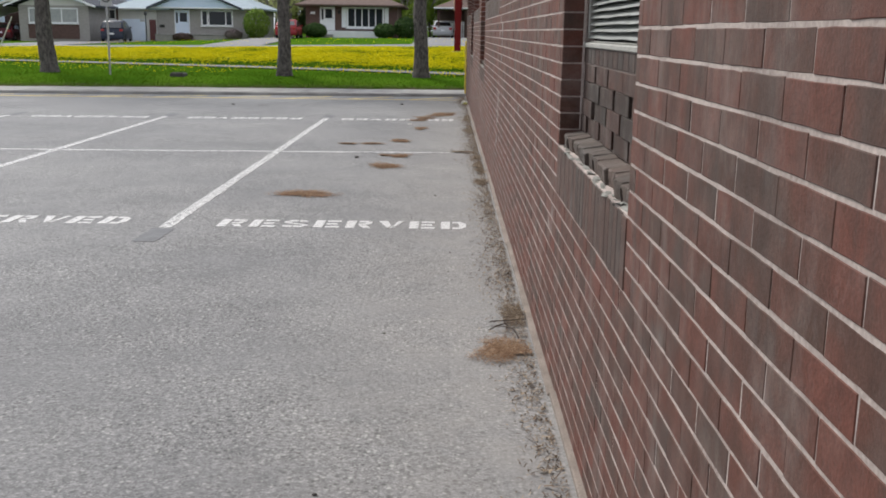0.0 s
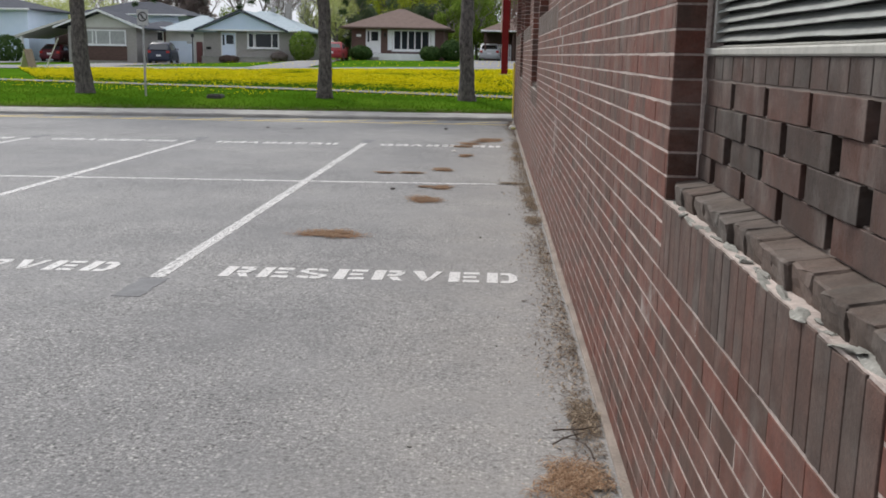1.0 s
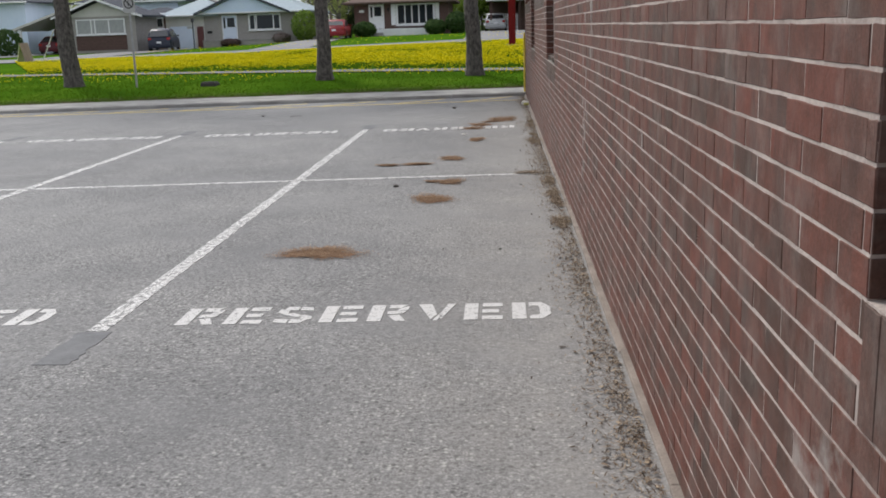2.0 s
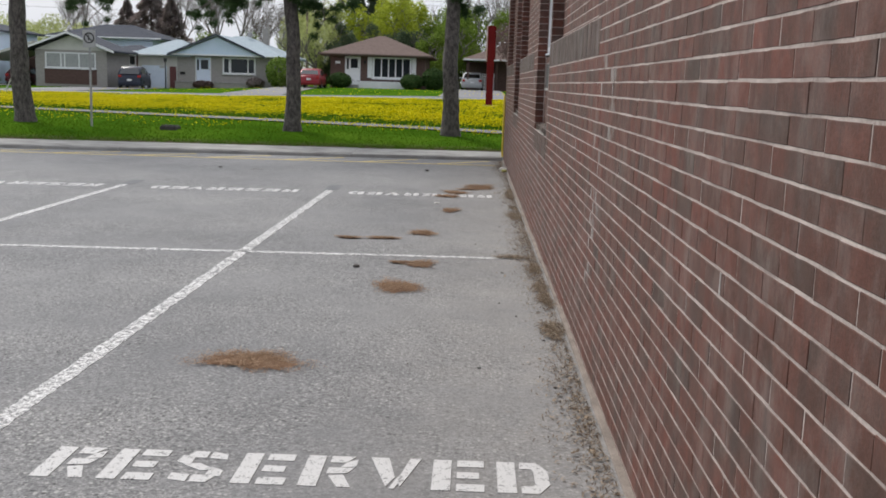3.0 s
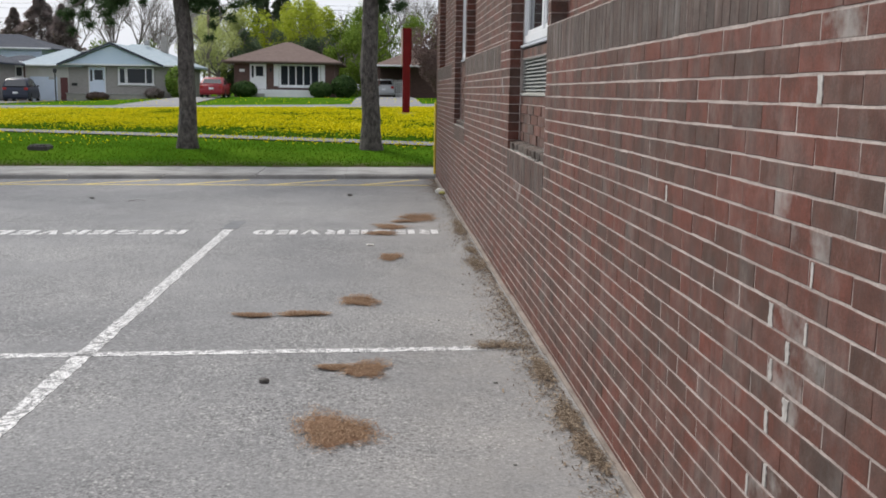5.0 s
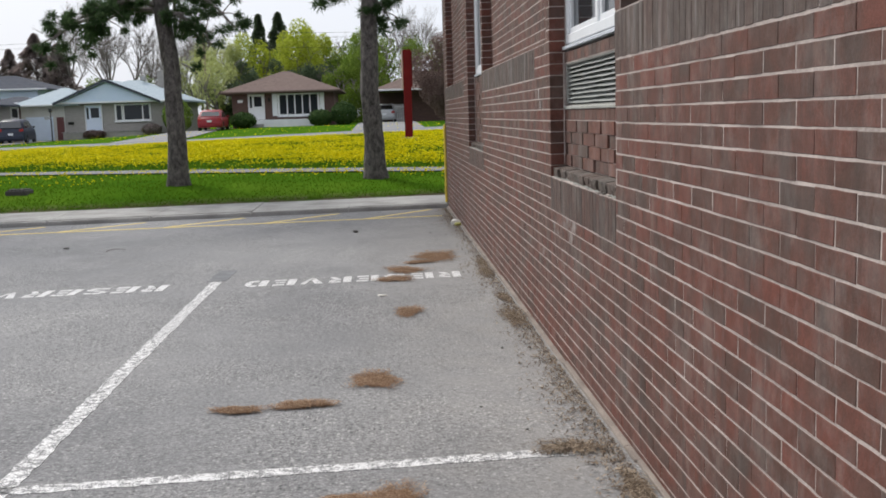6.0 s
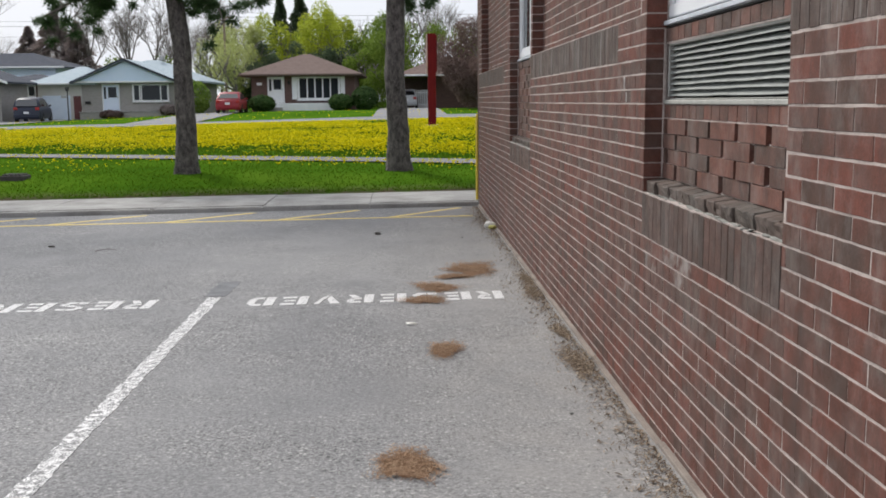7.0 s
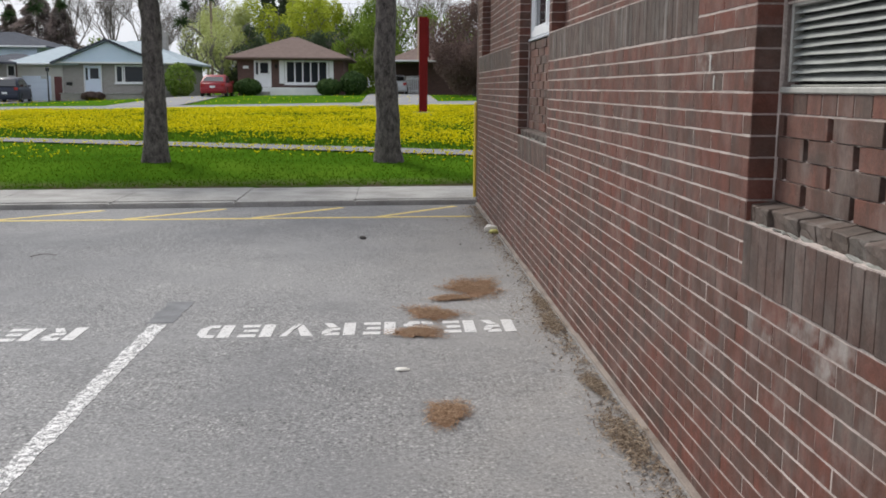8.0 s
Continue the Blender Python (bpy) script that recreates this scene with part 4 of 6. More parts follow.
def foot_spot():
    while True:
        y = r.uniform(-1, 24.2)
        dense = 0.25 + 0.75 * max(0.0, noise.noise(Vector((y * 0.55, 3.3, 0))) + 0.25)
        if r.random() < dense:
            break
    x = WX - 0.05 - abs(r.gauss(0, 0.05 + 0.13 * dense * r.random()))
    return x, y, lot_z(x, y)


tagged(new("wall_foot_litter", raw("wall_foot_litter", *needle_lists(14000, foot_spot, 0.030, 0.0045, r, 0.012), M_DEBRIS)), "dry leaf bits, needles and grit along the wall", "litter", kind="stuff")
tagged(new("dry_leaves", raw("dry_leaves", *needle_lists(420, foot_spot, 0.042, 0.013, r, 0.012), M_DEBRIS)), "curled brown dry leaf scraps along the wall", "litter", kind="stuff")


def pebble(name, x, y, size, material, label, category, seed, squash=0.6):
    bm = bmesh.new()
    bmesh.ops.create_icosphere(bm, subdivisions=2, radius=size, matrix=Matrix.Diagonal((1.2, 0.9, squash, 1)))
    q = random.Random(seed)
    for v in bm.verts:
        v.co *= q.uniform(0.78, 1.15)
    ob = tagged(new(name, mesh_of(name, bm, material)), label, category)
    ob.location = (x, y, lot_z(x, y) + size * squash * 0.75)
    return ob


pebble("stone", -1.05, 11.875, 0.024, M_STONE, "small dark stone lying on asphalt", "stone", 1)
pebble("stone", -0.927, 21.265, 0.032, M_STONE, "small dark stone lying on asphalt", "stone", 2)
pebble("crumpled_wrapper", 0.41, 21.74, 0.058, M_PAPER, "crumpled white paper wrapper beside the wall", "litter", 3, 0.85)
pebble("wrapper_scrap", 0.43, 21.64, 0.042, M_YELLOWBIT, "yellow scrap of wrapper beside the wall", "litter", 4, 0.7)
pebble("paper_scrap", -0.576, 16.524, 0.034, M_PAPER, "flat scrap of white paper on asphalt", "litter", 5, 0.25)
pebble("leaf_clod", -4.4, 20.6, 0.03, M_STONE, "dark dry leaf curled on asphalt", "leaf", 6, 0.4)
for i in range(30):
    y = r.uniform(0.5, 23.5)
    x = min(0.40, 0.36 - abs(r.gauss(0, 0.35)))
    pebble("pebble", x, y, r.uniform(0.005, 0.011), M_PALE if r.random() < 0.6 else M_STONE, "small loose pebble near the wall", "pebble", 100 + i).update_tag()


def stick(name, pts, radius, label):
    verts, faces = [], []
    tube(verts, faces, pts, [radius * (1 - 0.6 * i / (len(pts) - 1)) for i in range(len(pts))], 5)
    return tagged(new(name, raw(name, verts, faces, M_WOODDARK, True)), label, "twig", "fallen twigs")


def twig_at(x, y, a, l, bend, seed):
    q = random.Random(seed)
    pts = []
    for i in range(6):
        f = i / 5
        px, py = x + math.cos(a + bend * f) * l * f, y + math.sin(a + bend * f) * l * f
        pts.append((px, py, lot_z(px, py) + 0.010 + 0.02 * math.sin(f * 3) + q.uniform(0, 0.006)))
    return stick("twig", pts, 0.0038, "thin dry fallen twig on the asphalt")


twig_at(0.26, 4.80, 0.25, 0.17, 0.5, 1)
twig_at(0.27, 4.93, -0.6, 0.20, 0.9, 2)
twig_at(0.36, 4.86, 2.2, 0.17, -0.8, 3)
twig_at(0.40, 4.68, 1.6, 0.22, 0.6, 4)
twig_at(-3.80, 20.13, 0.1, 0.22, 0.2, 5)

# yellow pipe at the corner of the building
verts, faces = [], []
tube(verts, faces, [(0.476, END + 0.12, -0.1), (0.476, END + 0.12, 1.20), (0.476, END + 0.12, 1.235)], [0.020, 0.020, 0.012], 14)
tagged(new("yellow_bollard", raw("yellow_bollard", verts, faces, M_POLE, True)), "slim yellow painted steel pipe at the building corner", "bollard")


# ---- sidewalk, street, drives ----
def path_y(x):
    return 29.9 - 0.36 * (x - 0.8)


drape("sidewalk", M_PATH, [-40 + i for i in range(56)], [-0.58, 0.58], lambda u, v: (u, path_y(u) + v), 0.03, "narrow pale concrete sidewalk crossing the lawn", "sidewalk")


def street_y(x):
    return 58.5 + 0.12 * (x + 10)


drape("road", M_ROAD, [-80 + 4 * i for i in range(36)], [0, 2.5, 5, 7.5], lambda u, v: (u, street_y(u) + v), 0.04, "grey residential street beyond the lawn", "road")
for x0, x1, y1 in ((-29.4, -24.6, 85.6), (-16.0, -12.1, 88.0), (-2.4, 1.9, 90.0), (-39.2, -34.6, 84.0)):
    drape("driveway", M_DRIVE, [0, 1, 2], [0, 0.25, 0.5, 0.75, 1], lambda u, v: (x0 + (x1 - x0) * u / 2, street_y(x0) + 7.4 + (y1 - street_y(x0) - 7.4) * v), 0.05, "pale paved driveway leading up to a house", "driveway")


# ---- grass and dandelions ----
def tufts(n, where, h, w, r, blades=2):
    verts, faces = [], []
    for _ in range(n):
        x, y = where()
        z = land_z(x, y) - 0.005
        for _b in range(blades):
            a = r.uniform(0, math.pi)
            hh, ww = h * r.uniform(0.5, 1.3), w * r.uniform(0.6, 1.3)
            dx, dy = math.cos(a) * ww / 2, math.sin(a) * ww / 2
            lx_, ly_ = r.uniform(-0.5, 0.5) * hh, r.uniform(-0.5, 0.5) * hh
            o = len(verts)
            verts += [(x - dx, y - dy, z), (x + dx, y + dy, z), (x + lx_, y + ly_, z + hh)]
            faces.append((o, o + 1, o + 2))
    return verts, faces


r = random.Random(5)


def off_path(x, y):
    return abs(y - path_y(x)) > 0.62


def near_lawn():
    while True:
        x = r.uniform(-17, 2.5)
        y = 26.25 + KERB_SLOPE * (x - 0.5) + 11 * r.random() ** 1.5
        if off_path(x, y):
            return x, y


def field():
    while True:
        y = r.uniform(30, 58)
        x = r.uniform(-0.52 * (y - 5), 6)
        if off_path(x, y) and y > path_y(x):
            return x, y


tagged(new("lawn_grass", raw("lawn_grass", *tufts(30000, near_lawn, 0.034, 0.02, r), M_BLADE)), "short mown grass blades", "grass", kind="stuff")
tagged(new("field_grass", raw("field_grass", *tufts(24000, field, 0.11, 0.04, r), M_BLADE)), "longer grass among the dandelions", "grass", kind="stuff")


def flower_field(name, n, where, size, label):
    verts, faces = [], []
    for _ in range(n):
        x, y = where()
        z = land_z(x, y) + r.uniform(0.05, 0.13)
        s = size * r.uniform(0.7, 1.25)
        tx, ty = r.uniform(-0.3, 0.3), r.uniform(-0.5, 0.15)
        o = len(verts)
        a0 = r.uniform(0, 1)
        for k in range(5):
            a = a0 + k * 2 * math.pi / 5
            verts.append((x + s * math.cos(a), y + s * math.sin(a), z + s * (tx * math.cos(a) + ty * math.sin(a)) + s * 0.35))
        verts += [(x, y, z + s * 0.75), (x, y, z - s * 0.45)]
        for k in range(5):
            faces += [(o + k, o + (k + 1) % 5, o + 5), (o + (k + 1) % 5, o + k, o + 6)]
    return tagged(new(name, raw(name, verts, faces, M_DANDY)), label, "dandelions", kind="stuff")


def thick_spot():
    while True:
        x, y = field()
        d = noise.noise(Vector((x * 0.35, y * 0.22, 0))) * 0.8 + noise.noise(Vector((x * 1.3, y * 0.7, 4))) * 0.45 + 0.5
        edge = min(1.0, max(0.0, (y - path_y(x) - 0.8) / 5.5))
        if r.random() < d * (0.12 + 0.88 * edge):
            return x, y


def sparse_spot():
    while True:
        x = r.uniform(-17, 2)
        y = path_y(x) - 0.7 - 4.5 * r.random() ** 2 * (0.35 if x > -6 else 1.0)
        if y > 27.5:
            return x, y


def far_spot():
    y = r.uniform(67, 79)
    return r.uniform(-26, 4), y


flower_field("dandelion_field", 72000, thick_spot, 0.0235, "dense yellow dandelions flowering across the lawn")
flower_field("scattered_dandelions", 1100, sparse_spot, 0.022, "scattered yellow dandelions in the mown grass")
flower_field("far_dandelions", 300, far_spot, 0.035, "yellow dandelions in front lawns over the street")


# ---- trees ----
def trunk_lists(x, y, z0, h, r0, r1, lean, seed, sides=22, rings=44):
    q = random.Random(seed)
    verts, faces = [], []
    for j in range(rings + 1):
        f = j / rings
        z = z0 - 0.08 + (h + 0.08) * f
        rad = r0 + (r1 - r0) * f ** 0.8 + 0.050 * math.exp(-((z - z0) / 0.28)) * (r0 / 0.2)
        cx = x + lean[0] * (z - z0) + 0.045 * math.sin(z * 1.3 + seed) + 0.012 * math.sin(z * 4.1 + 2 * seed)
        cy = y + lean[1] * (z - z0)
        for i in range(sides):
            a = 2 * math.pi * i / sides
            rr = rad * (1 + 0.10 * noise.noise(Vector((math.cos(a) * 3.2, math.sin(a) * 3.2, z * 1.6 + seed))) + 0.12 * noise.noise(Vector((math.cos(a) * 9, math.sin(a) * 9, z * 4 + seed))) + q.uniform(-0.012, 0.012))
            verts.append((cx + rr * math.cos(a), cy + rr * math.sin(a), z))
    for j in range(rings):
        for i in range(sides):
            i2 = (i + 1) % sides
            faces.append((j * sides + i, j * sides + i2, (j + 1) * sides + i2, (j + 1) * sides + i))
    return verts, faces


def clump(verts, faces, c, size, n, r):
    """A tuft of pine needles that spread from the end of a shoot."""
    for _ in range(n):
        d = Vector((r.gauss(0, 1), r.gauss(0, 1), r.gauss(0.1, 0.75)))
        d.normalize()
        b = c + d * size * r.uniform(0.0, 0.65)
        t = b + d * size * r.uniform(0.35, 0.6) + Vector((0, 0, -0.04 * size))
        s = d.cross(Vector((r.uniform(-1, 1), r.uniform(-1, 1), r.uniform(-1, 1))))
        if s.length < 0.05:
            continue
        s.normalize()
        s *= 0.0085
        o = len(verts)
        verts += [tuple(b - s), tuple(b + s), tuple(t)]
        faces.append((o, o + 1, o + 2))


def pine(x, y, r0, lean, seed, low):
    """A mature pine: bare furrowed trunk, drooping limbs and a ragged dark crown. low: (bearing, reach, z at trunk, droop) of the lowest limbs."""
    z0 = land_z(x, y)
    t = thing("pine_tree", "mature pine with furrowed grey-brown trunk on the lawn", "tree", "pines on the lawn", at=(x, y, z0))
    part("trunk", raw("trunk", *trunk_lists(x, y, z0, 11.5, r0, r0 * 0.45, lean, seed), M_BARK, True), M_BARK, t)
    q = random.Random(seed * 13)
    limbs = list(low) + [(q.uniform(0, 360), q.uniform(1.6, 3.2), q.uniform(4.6, 10.5), q.uniform(-0.5, 0.3)) for _ in range(26)]
    nv, nf = [], []
    for bear, reach, zt, droop in limbs:
        a = radians(bear)
        d = Vector((math.cos(a), math.sin(a), 0))
        base = Vector((x + lean[0] * zt, y + lean[1] * zt, z0 + zt))
        pts = []
        for i in range(7):
            f = i / 6
            p = base + d * reach * f + Vector((q.uniform(-0.06, 0.06), q.uniform(-0.06, 0.06), 0.25 * math.sin(f * 2.2) - droop * f ** 1.6))
            pts.append(p)
        lv, lf = [], []
        tube(lv, lf, pts, [0.055 * (1 - 0.75 * i / 6) for i in range(7)], 6)
        lowest = zt < 4.5
        for i in range(2, 7):
            for _ in range(4 if lowest else 3):
                side = Vector((q.uniform(-1, 1), q.uniform(-1, 1), q.uniform(-0.7, 0.45)))
                side.normalize()
                tip = pts[i] + side * q.uniform(0.15, 0.5)
                tube(lv, lf, [pts[i], (pts[i] + tip) / 2 + Vector((0, 0, 0.02)), tip], [0.014, 0.010, 0.006], 4)
                clump(nv, nf, tip, q.uniform(0.12, 0.21), 230 if lowest else 90, q)
        part("limb", raw("limb", lv, lf, M_TWIG, True), M_TWIG, t)
    ob = part("crown", raw("crown", nv, nf, M_NEEDLE), M_NEEDLE, t, "dark green needle tufts")
    return t


pine(-11.10, 28.0, 0.225, (-0.050, 0.01), 3, ((20, 2.2, 4.0, 1.0), (-30, 2.6, 3.6, 0.8), (160, 2.5, 3.9, 0.8), (250, 2.0, 4.2, 0.7), (60, 2.4, 3.7, 1.1)))
pine(-4.47, 27.9, 0.188, (-0.044, 0.0), 5, ((178, 2.3, 3.3, 0.75), (195, 1.7, 3.4, 0.55), (165, 1.4, 3.3, 0.45), (150, 2.4, 3.6, 0.9), (-15, 0.95, 3.2, 0.75), (12, 1.3, 3.7, 0.9), (215, 1.2, 3.4, 0.4), (90, 2.0, 3.6, 0.7), (-60, 1.4, 4.2, 0.6)))
pine(-0.735, 28.15, 0.205, (0.012, 0.0), 8, ((182, 0.95, 3.9, 0.55), (8, 0.42, 3.3, 0.40), (100, 1.4, 4.2, 0.5), (-20, 1.3, 4.3, 0.4)))


def leaf_cards(n, centre, radii, size, q, shell=0.55):
    verts, faces = [], []
    blobs = []
    for _ in range(16):
        d = Vector((q.gauss(0, 1), q.gauss(0, 1), q.gauss(0, 1)))
        d.normalize()
        d *= q.uniform(0.45, 0.95)
        blobs.append((Vector((centre[0] + d.x * radii[0], centre[1] + d.y * radii[1], centre[2] + d.z * radii[2])), q.uniform(0.22, 0.42)))
    for _ in range(n):
        c, k = blobs[q.randrange(len(blobs))]
        d = Vector((q.gauss(0, 1), q.gauss(0, 1), q.gauss(0, 0.8)))
        d.normalize()
        d *= k * q.uniform(shell, 1.1)
        p = c + Vector((d.x * radii[0], d.y * radii[1], d.z * radii[2]))
        u = Vector((q.uniform(-1, 1), q.uniform(-1, 1), q.uniform(-1, 1))).normalized()
        w = u.cross(Vector((q.uniform(-1, 1), q.uniform(-1, 1), q.uniform(-1, 1)))).normalized()
        s = size * q.uniform(0.6, 1.3)
        o = len(verts)
        verts += [tuple(p - u * s), tuple(p + w * s * 0.55), tuple(p + u * s), tuple(p - w * s * 0.55 + u.cross(w) * s * 0.25)]
        faces.append((o, o + 1, o + 2, o + 3))
    return verts, faces


def branch_lists(x, y, z0, h, r0, q, levels=4, spread=0.5):
    verts, faces, tips = [], [], []

    def grow(p, d, l, rad, lev):
        n = 4
        pts = [p]
        for i in range(n):
            d = (d + Vector((q.uniform(-1, 1), q.uniform(-1, 1), q.uniform(-0.5, 0.8))) * 0.12).normalized()
            pts.append(pts[-1] + d * l / n)
        tube(verts, faces, pts, [rad * (1 - 0.45 * i / n) for i in range(n + 1)], 5 if lev < 2 else 3)
        if lev >= levels:
            tips.append(pts[-1])
            return
        for i in range(4 if lev < levels - 1 else 5):
            s = Vector((q.uniform(-1, 1), q.uniform(-1, 1), q.uniform(-0.1, 0.6)))
            nd = (d * (1 - spread) + s.normalized() * spread).normalized()
            grow(pts[q.randrange(2, n + 1)], nd, l * q.uniform(0.5, 0.72), rad * 0.52, lev + 1)
    grow(Vector((x, y, z0 - 0.1)), Vector((0, 0, 1)), h * 0.5, r0, 0)
    return verts, faces, tips


def leafy_tree(name, x, y, h, rad, material, n, size, seed, label, group, low=0.3):
    z0 = land_z(x, y)
    q = random.Random(seed)
    t = thing(name, label, "tree", group, at=(x, y, z0))
    v, f, tips = branch_lists(x, y, z0, h * 0.95, 0.16, q, 3, 0.55)
    part("trunk", raw("trunk", v, f, M_TWIG, True), M_TWIG, t)
    part("crown", raw("crown", *leaf_cards(int(n * 2.2), (x, y, z0 + h * (low + 1) / 2), (rad, rad, h * (1 - low) / 2), size * 0.68, q), material), material, t)


def bare_tree(x, y, h, seed, label="leafless tree with a fine web of grey branches"):
    z0 = land_z(x, y)
    t = thing("bare_tree", label, "tree", "bare trees behind the houses", at=(x, y, z0))
    v, f, _ = branch_lists(x, y, z0, h, 0.17, random.Random(seed), 5, 0.42)
    part("trunk", raw("trunk", v, f, M_TWIG, True), M_TWIG, t)


def conifer(x, y, h, rad, material, seed, label, n=2600, fine=1.0):
    z0 = land_z(x, y)
    q = random.Random(seed)
    t = thing("conifer", label, "tree", "conifers behind the houses", at=(x, y, z0))
    v, f = [], []
    tube(v, f, [(x, y, z0 - 0.1), (x, y, z0 + h * 0.5), (x, y, z0 + h)], [0.2, 0.12, 0.03], 7)
    part("trunk", raw("trunk", v, f, M_TWIG, True), M_TWIG, t)
    v, f = [], []
    for _ in range(n):
        k = q.random() ** 0.75
        z = z0 + h * (0.08 + 0.92 * k)
        a = q.uniform(0, 2 * math.pi)
        tier = 0.75 + 0.25 * math.sin(k * 40 + 2 * math.sin(a * 3 + seed))
        rr = rad * (1 - k) ** 0.95 * tier * math.sqrt(q.uniform(0.25, 1.0)) * (1 + 0.25 * noise.noise(Vector((math.cos(a) * 2, math.sin(a) * 2, k * 6 + seed))))
        d = Vector((math.cos(a), math.sin(a), -0.35))
        p = Vector((x, y, z)) + Vector((math.cos(a) * rr, math.sin(a) * rr, 0))
        s = Vector((-math.sin(a), math.cos(a), q.uniform(-1.6, 1.6))).normalized()
        l, w = q.uniform(0.25, 0.6) * fine, q.uniform(0.06, 0.14) * fine
        o = len(v)
        v += [tuple(p - s * w), tuple(p + s * w), tuple(p + d * l + s * w * 0.3), tuple(p + d * l * 0.6 - s * w * 1.2)]
        f.append((o, o + 1, o + 2, o + 3))
    part("crown", raw("crown", v, f, material), material, t)


LT, GL = "leafy_tree", "leafy trees behind the houses"
LIME, PALE, MID = "broad tree in fresh lime-green spring leaf", "willow with thin pale yellow-green leaf", "tree in mid-green spring leaf"
for i, (x, y, h, rad, mat, n, size, label, low) in enumerate((
        (-8.3, 106, 10.0, 3.2, M_LEAF_LIME, 7500, 0.17, LIME, 0.1), (-13.0, 108, 9.4, 2.8, M_LEAF_LIME, 5200, 0.17, LIME, 0.1), (-6.2, 112, 10.4, 3.2, M_LEAF_LIME, 6200, 0.17, LIME, 0.1),
        (-10.8, 113, 8.6, 3.0, M_LEAF_MID, 4200, 0.17, MID, 0.1), (-3.2, 109, 10.2, 3.2, M_LEAF_MID, 6200, 0.17, MID, 0.05), (-0.6, 104, 10.2, 3.4, M_LEAF_MID, 6200, 0.17, MID, 0.05),
        (-16.6, 106, 9.2, 2.6, M_LEAF_PALE, 3000, 0.15, PALE, 0.2), (-19.0, 110, 8.8, 2.6, M_LEAF_PALE, 2400, 0.15, PALE, 0.2), (-15.2, 98, 7.8, 1.9, M_LEAF_PALE, 1700, 0.14, PALE, 0.2),
        (-4.0, 98, 6.0, 2.4, M_LEAF_MID, 3600, 0.15, MID, 0.0), (-1.6, 95, 6.8, 2.2, M_LEAF_MID, 3600, 0.15, MID, 0.0), (8.5, 104, 9.5, 4.0, M_LEAF_MID, 3400, 0.2, MID, 0.1),
        (-27.0, 108, 5.6, 3.2, M_LEAF_MID, 2600, 0.17, MID, 0.0), (-23.4, 106, 5.2, 2.6, M_LEAF_MID, 2000, 0.16, MID, 0.0), (-41.0, 102, 6.8, 4.6, M_LEAF_PALE, 2600, 0.17, PALE, 0.1), (-48.0, 104, 7.2, 4.6, M_LEAF_PALE, 2200, 0.17, PALE, 0.1))):
    leafy_tree(LT, x, y, h, rad, mat, n, size, 21 + i, label, GL, low)
for i, (x, y, h, rad) in enumerate(((-12.6, 99, 5.6, 2.2), (-15.0, 101, 5.0, 1.8), (-9.6, 101, 6.0, 2.4), (-6.6, 100, 5.8, 2.2))):
    leafy_tree("evergreen", x, y, h, rad, M_LEAF_DARK, 3600, 0.15, 51 + i, "dense dark evergreen mass behind the bungalow", "evergreens behind the bungalow", 0.0)
leafy_tree("plum_tree", 5.0, 80, 7.6, 4.0, M_LEAF_PLUM, 20000, 0.10, 71, "broad purple-leaved plum tree in a front garden", "", -0.06)
conifer(-35.4, 112, 10.4, 6.0, M_LEAF_RUST, 41, "broad brown-green conifer behind the houses", 15000, 0.6)
conifer(-32.6, 110, 9.2, 4.2, M_LEAF_RUST, 44, "shorter brown-green conifer behind the houses", 9000, 0.6)
conifer(-38.4, 113, 9.0, 4.0, M_LEAF_RUST, 45, "shorter brown-green conifer behind the houses", 9000, 0.6)
conifer(-13.6, 118, 11.9, 3.0, M_LEAF_DARK, 42, "dark spruce standing behind the leafy trees", 6000, 0.7)
conifer(-11.6, 119, 12.1, 4.2, M_LEAF_DARK, 43, "dark spruce standing behind the leafy trees", 8000, 0.7)
for i, (x, y, h) in enumerate(((-41.5, 108, 12.5), (-31.2, 110, 11.2), (-29.4, 116, 10.8), (-27.6, 112, 11.0), (-26.0, 112, 10.6), (-24.4, 114, 11.4), (-22.6, 110, 10.2), (-46, 118, 11), (-37.5, 120, 11), (2.4, 108, 11), (5.4, 112, 11.5), (-19.4, 114, 10.4), (-21.0, 118, 11))):
    bare_tree(x, y, h, 60 + i)


def clipped_bush(x, y, rx, rz, seed, label, material=None):
    z0 = land_z(x, y)
    q = random.Random(seed)
    t = thing("clipped_bush", label, "bush", "bushes by the bungalow", at=(x, y, z0))
    v, f = [], []
    tube(v, f, [(x, y, z0 - 0.05), (x, y, z0 + rz)], [0.06, 0.03], 5)
    part("stem", raw("stem", v, f, M_TWIG), M_TWIG, t)
    v, f = [], []
    for _ in range(1500):
        d = Vector((q.gauss(0, 1), q.gauss(0, 1), q.gauss(0, 1)))
        d.normalize()
        p = Vector((x + d.x * rx, y + d.y * rx, z0 + rz * 0.95 + d.z * rz)) + d * q.uniform(-0.22, 0.03)
        u = Vector((q.uniform(-1, 1), q.uniform(-1, 1), q.uniform(-1, 1))).normalized()
        w = u.cross(d).normalized() if u.cross(d).length > 0.01 else Vector((1, 0, 0))
        s = q.uniform(0.06, 0.13)
        o = len(v)
        v += [tuple(p - u * s), tuple(p + w * s), tuple(p + u * s), tuple(p - w * s)]
        f.append((o, o + 1, o + 2, o + 3))
    part("foliage", raw("foliage", v, f, material or M_BUSH), material or M_BUSH, t)


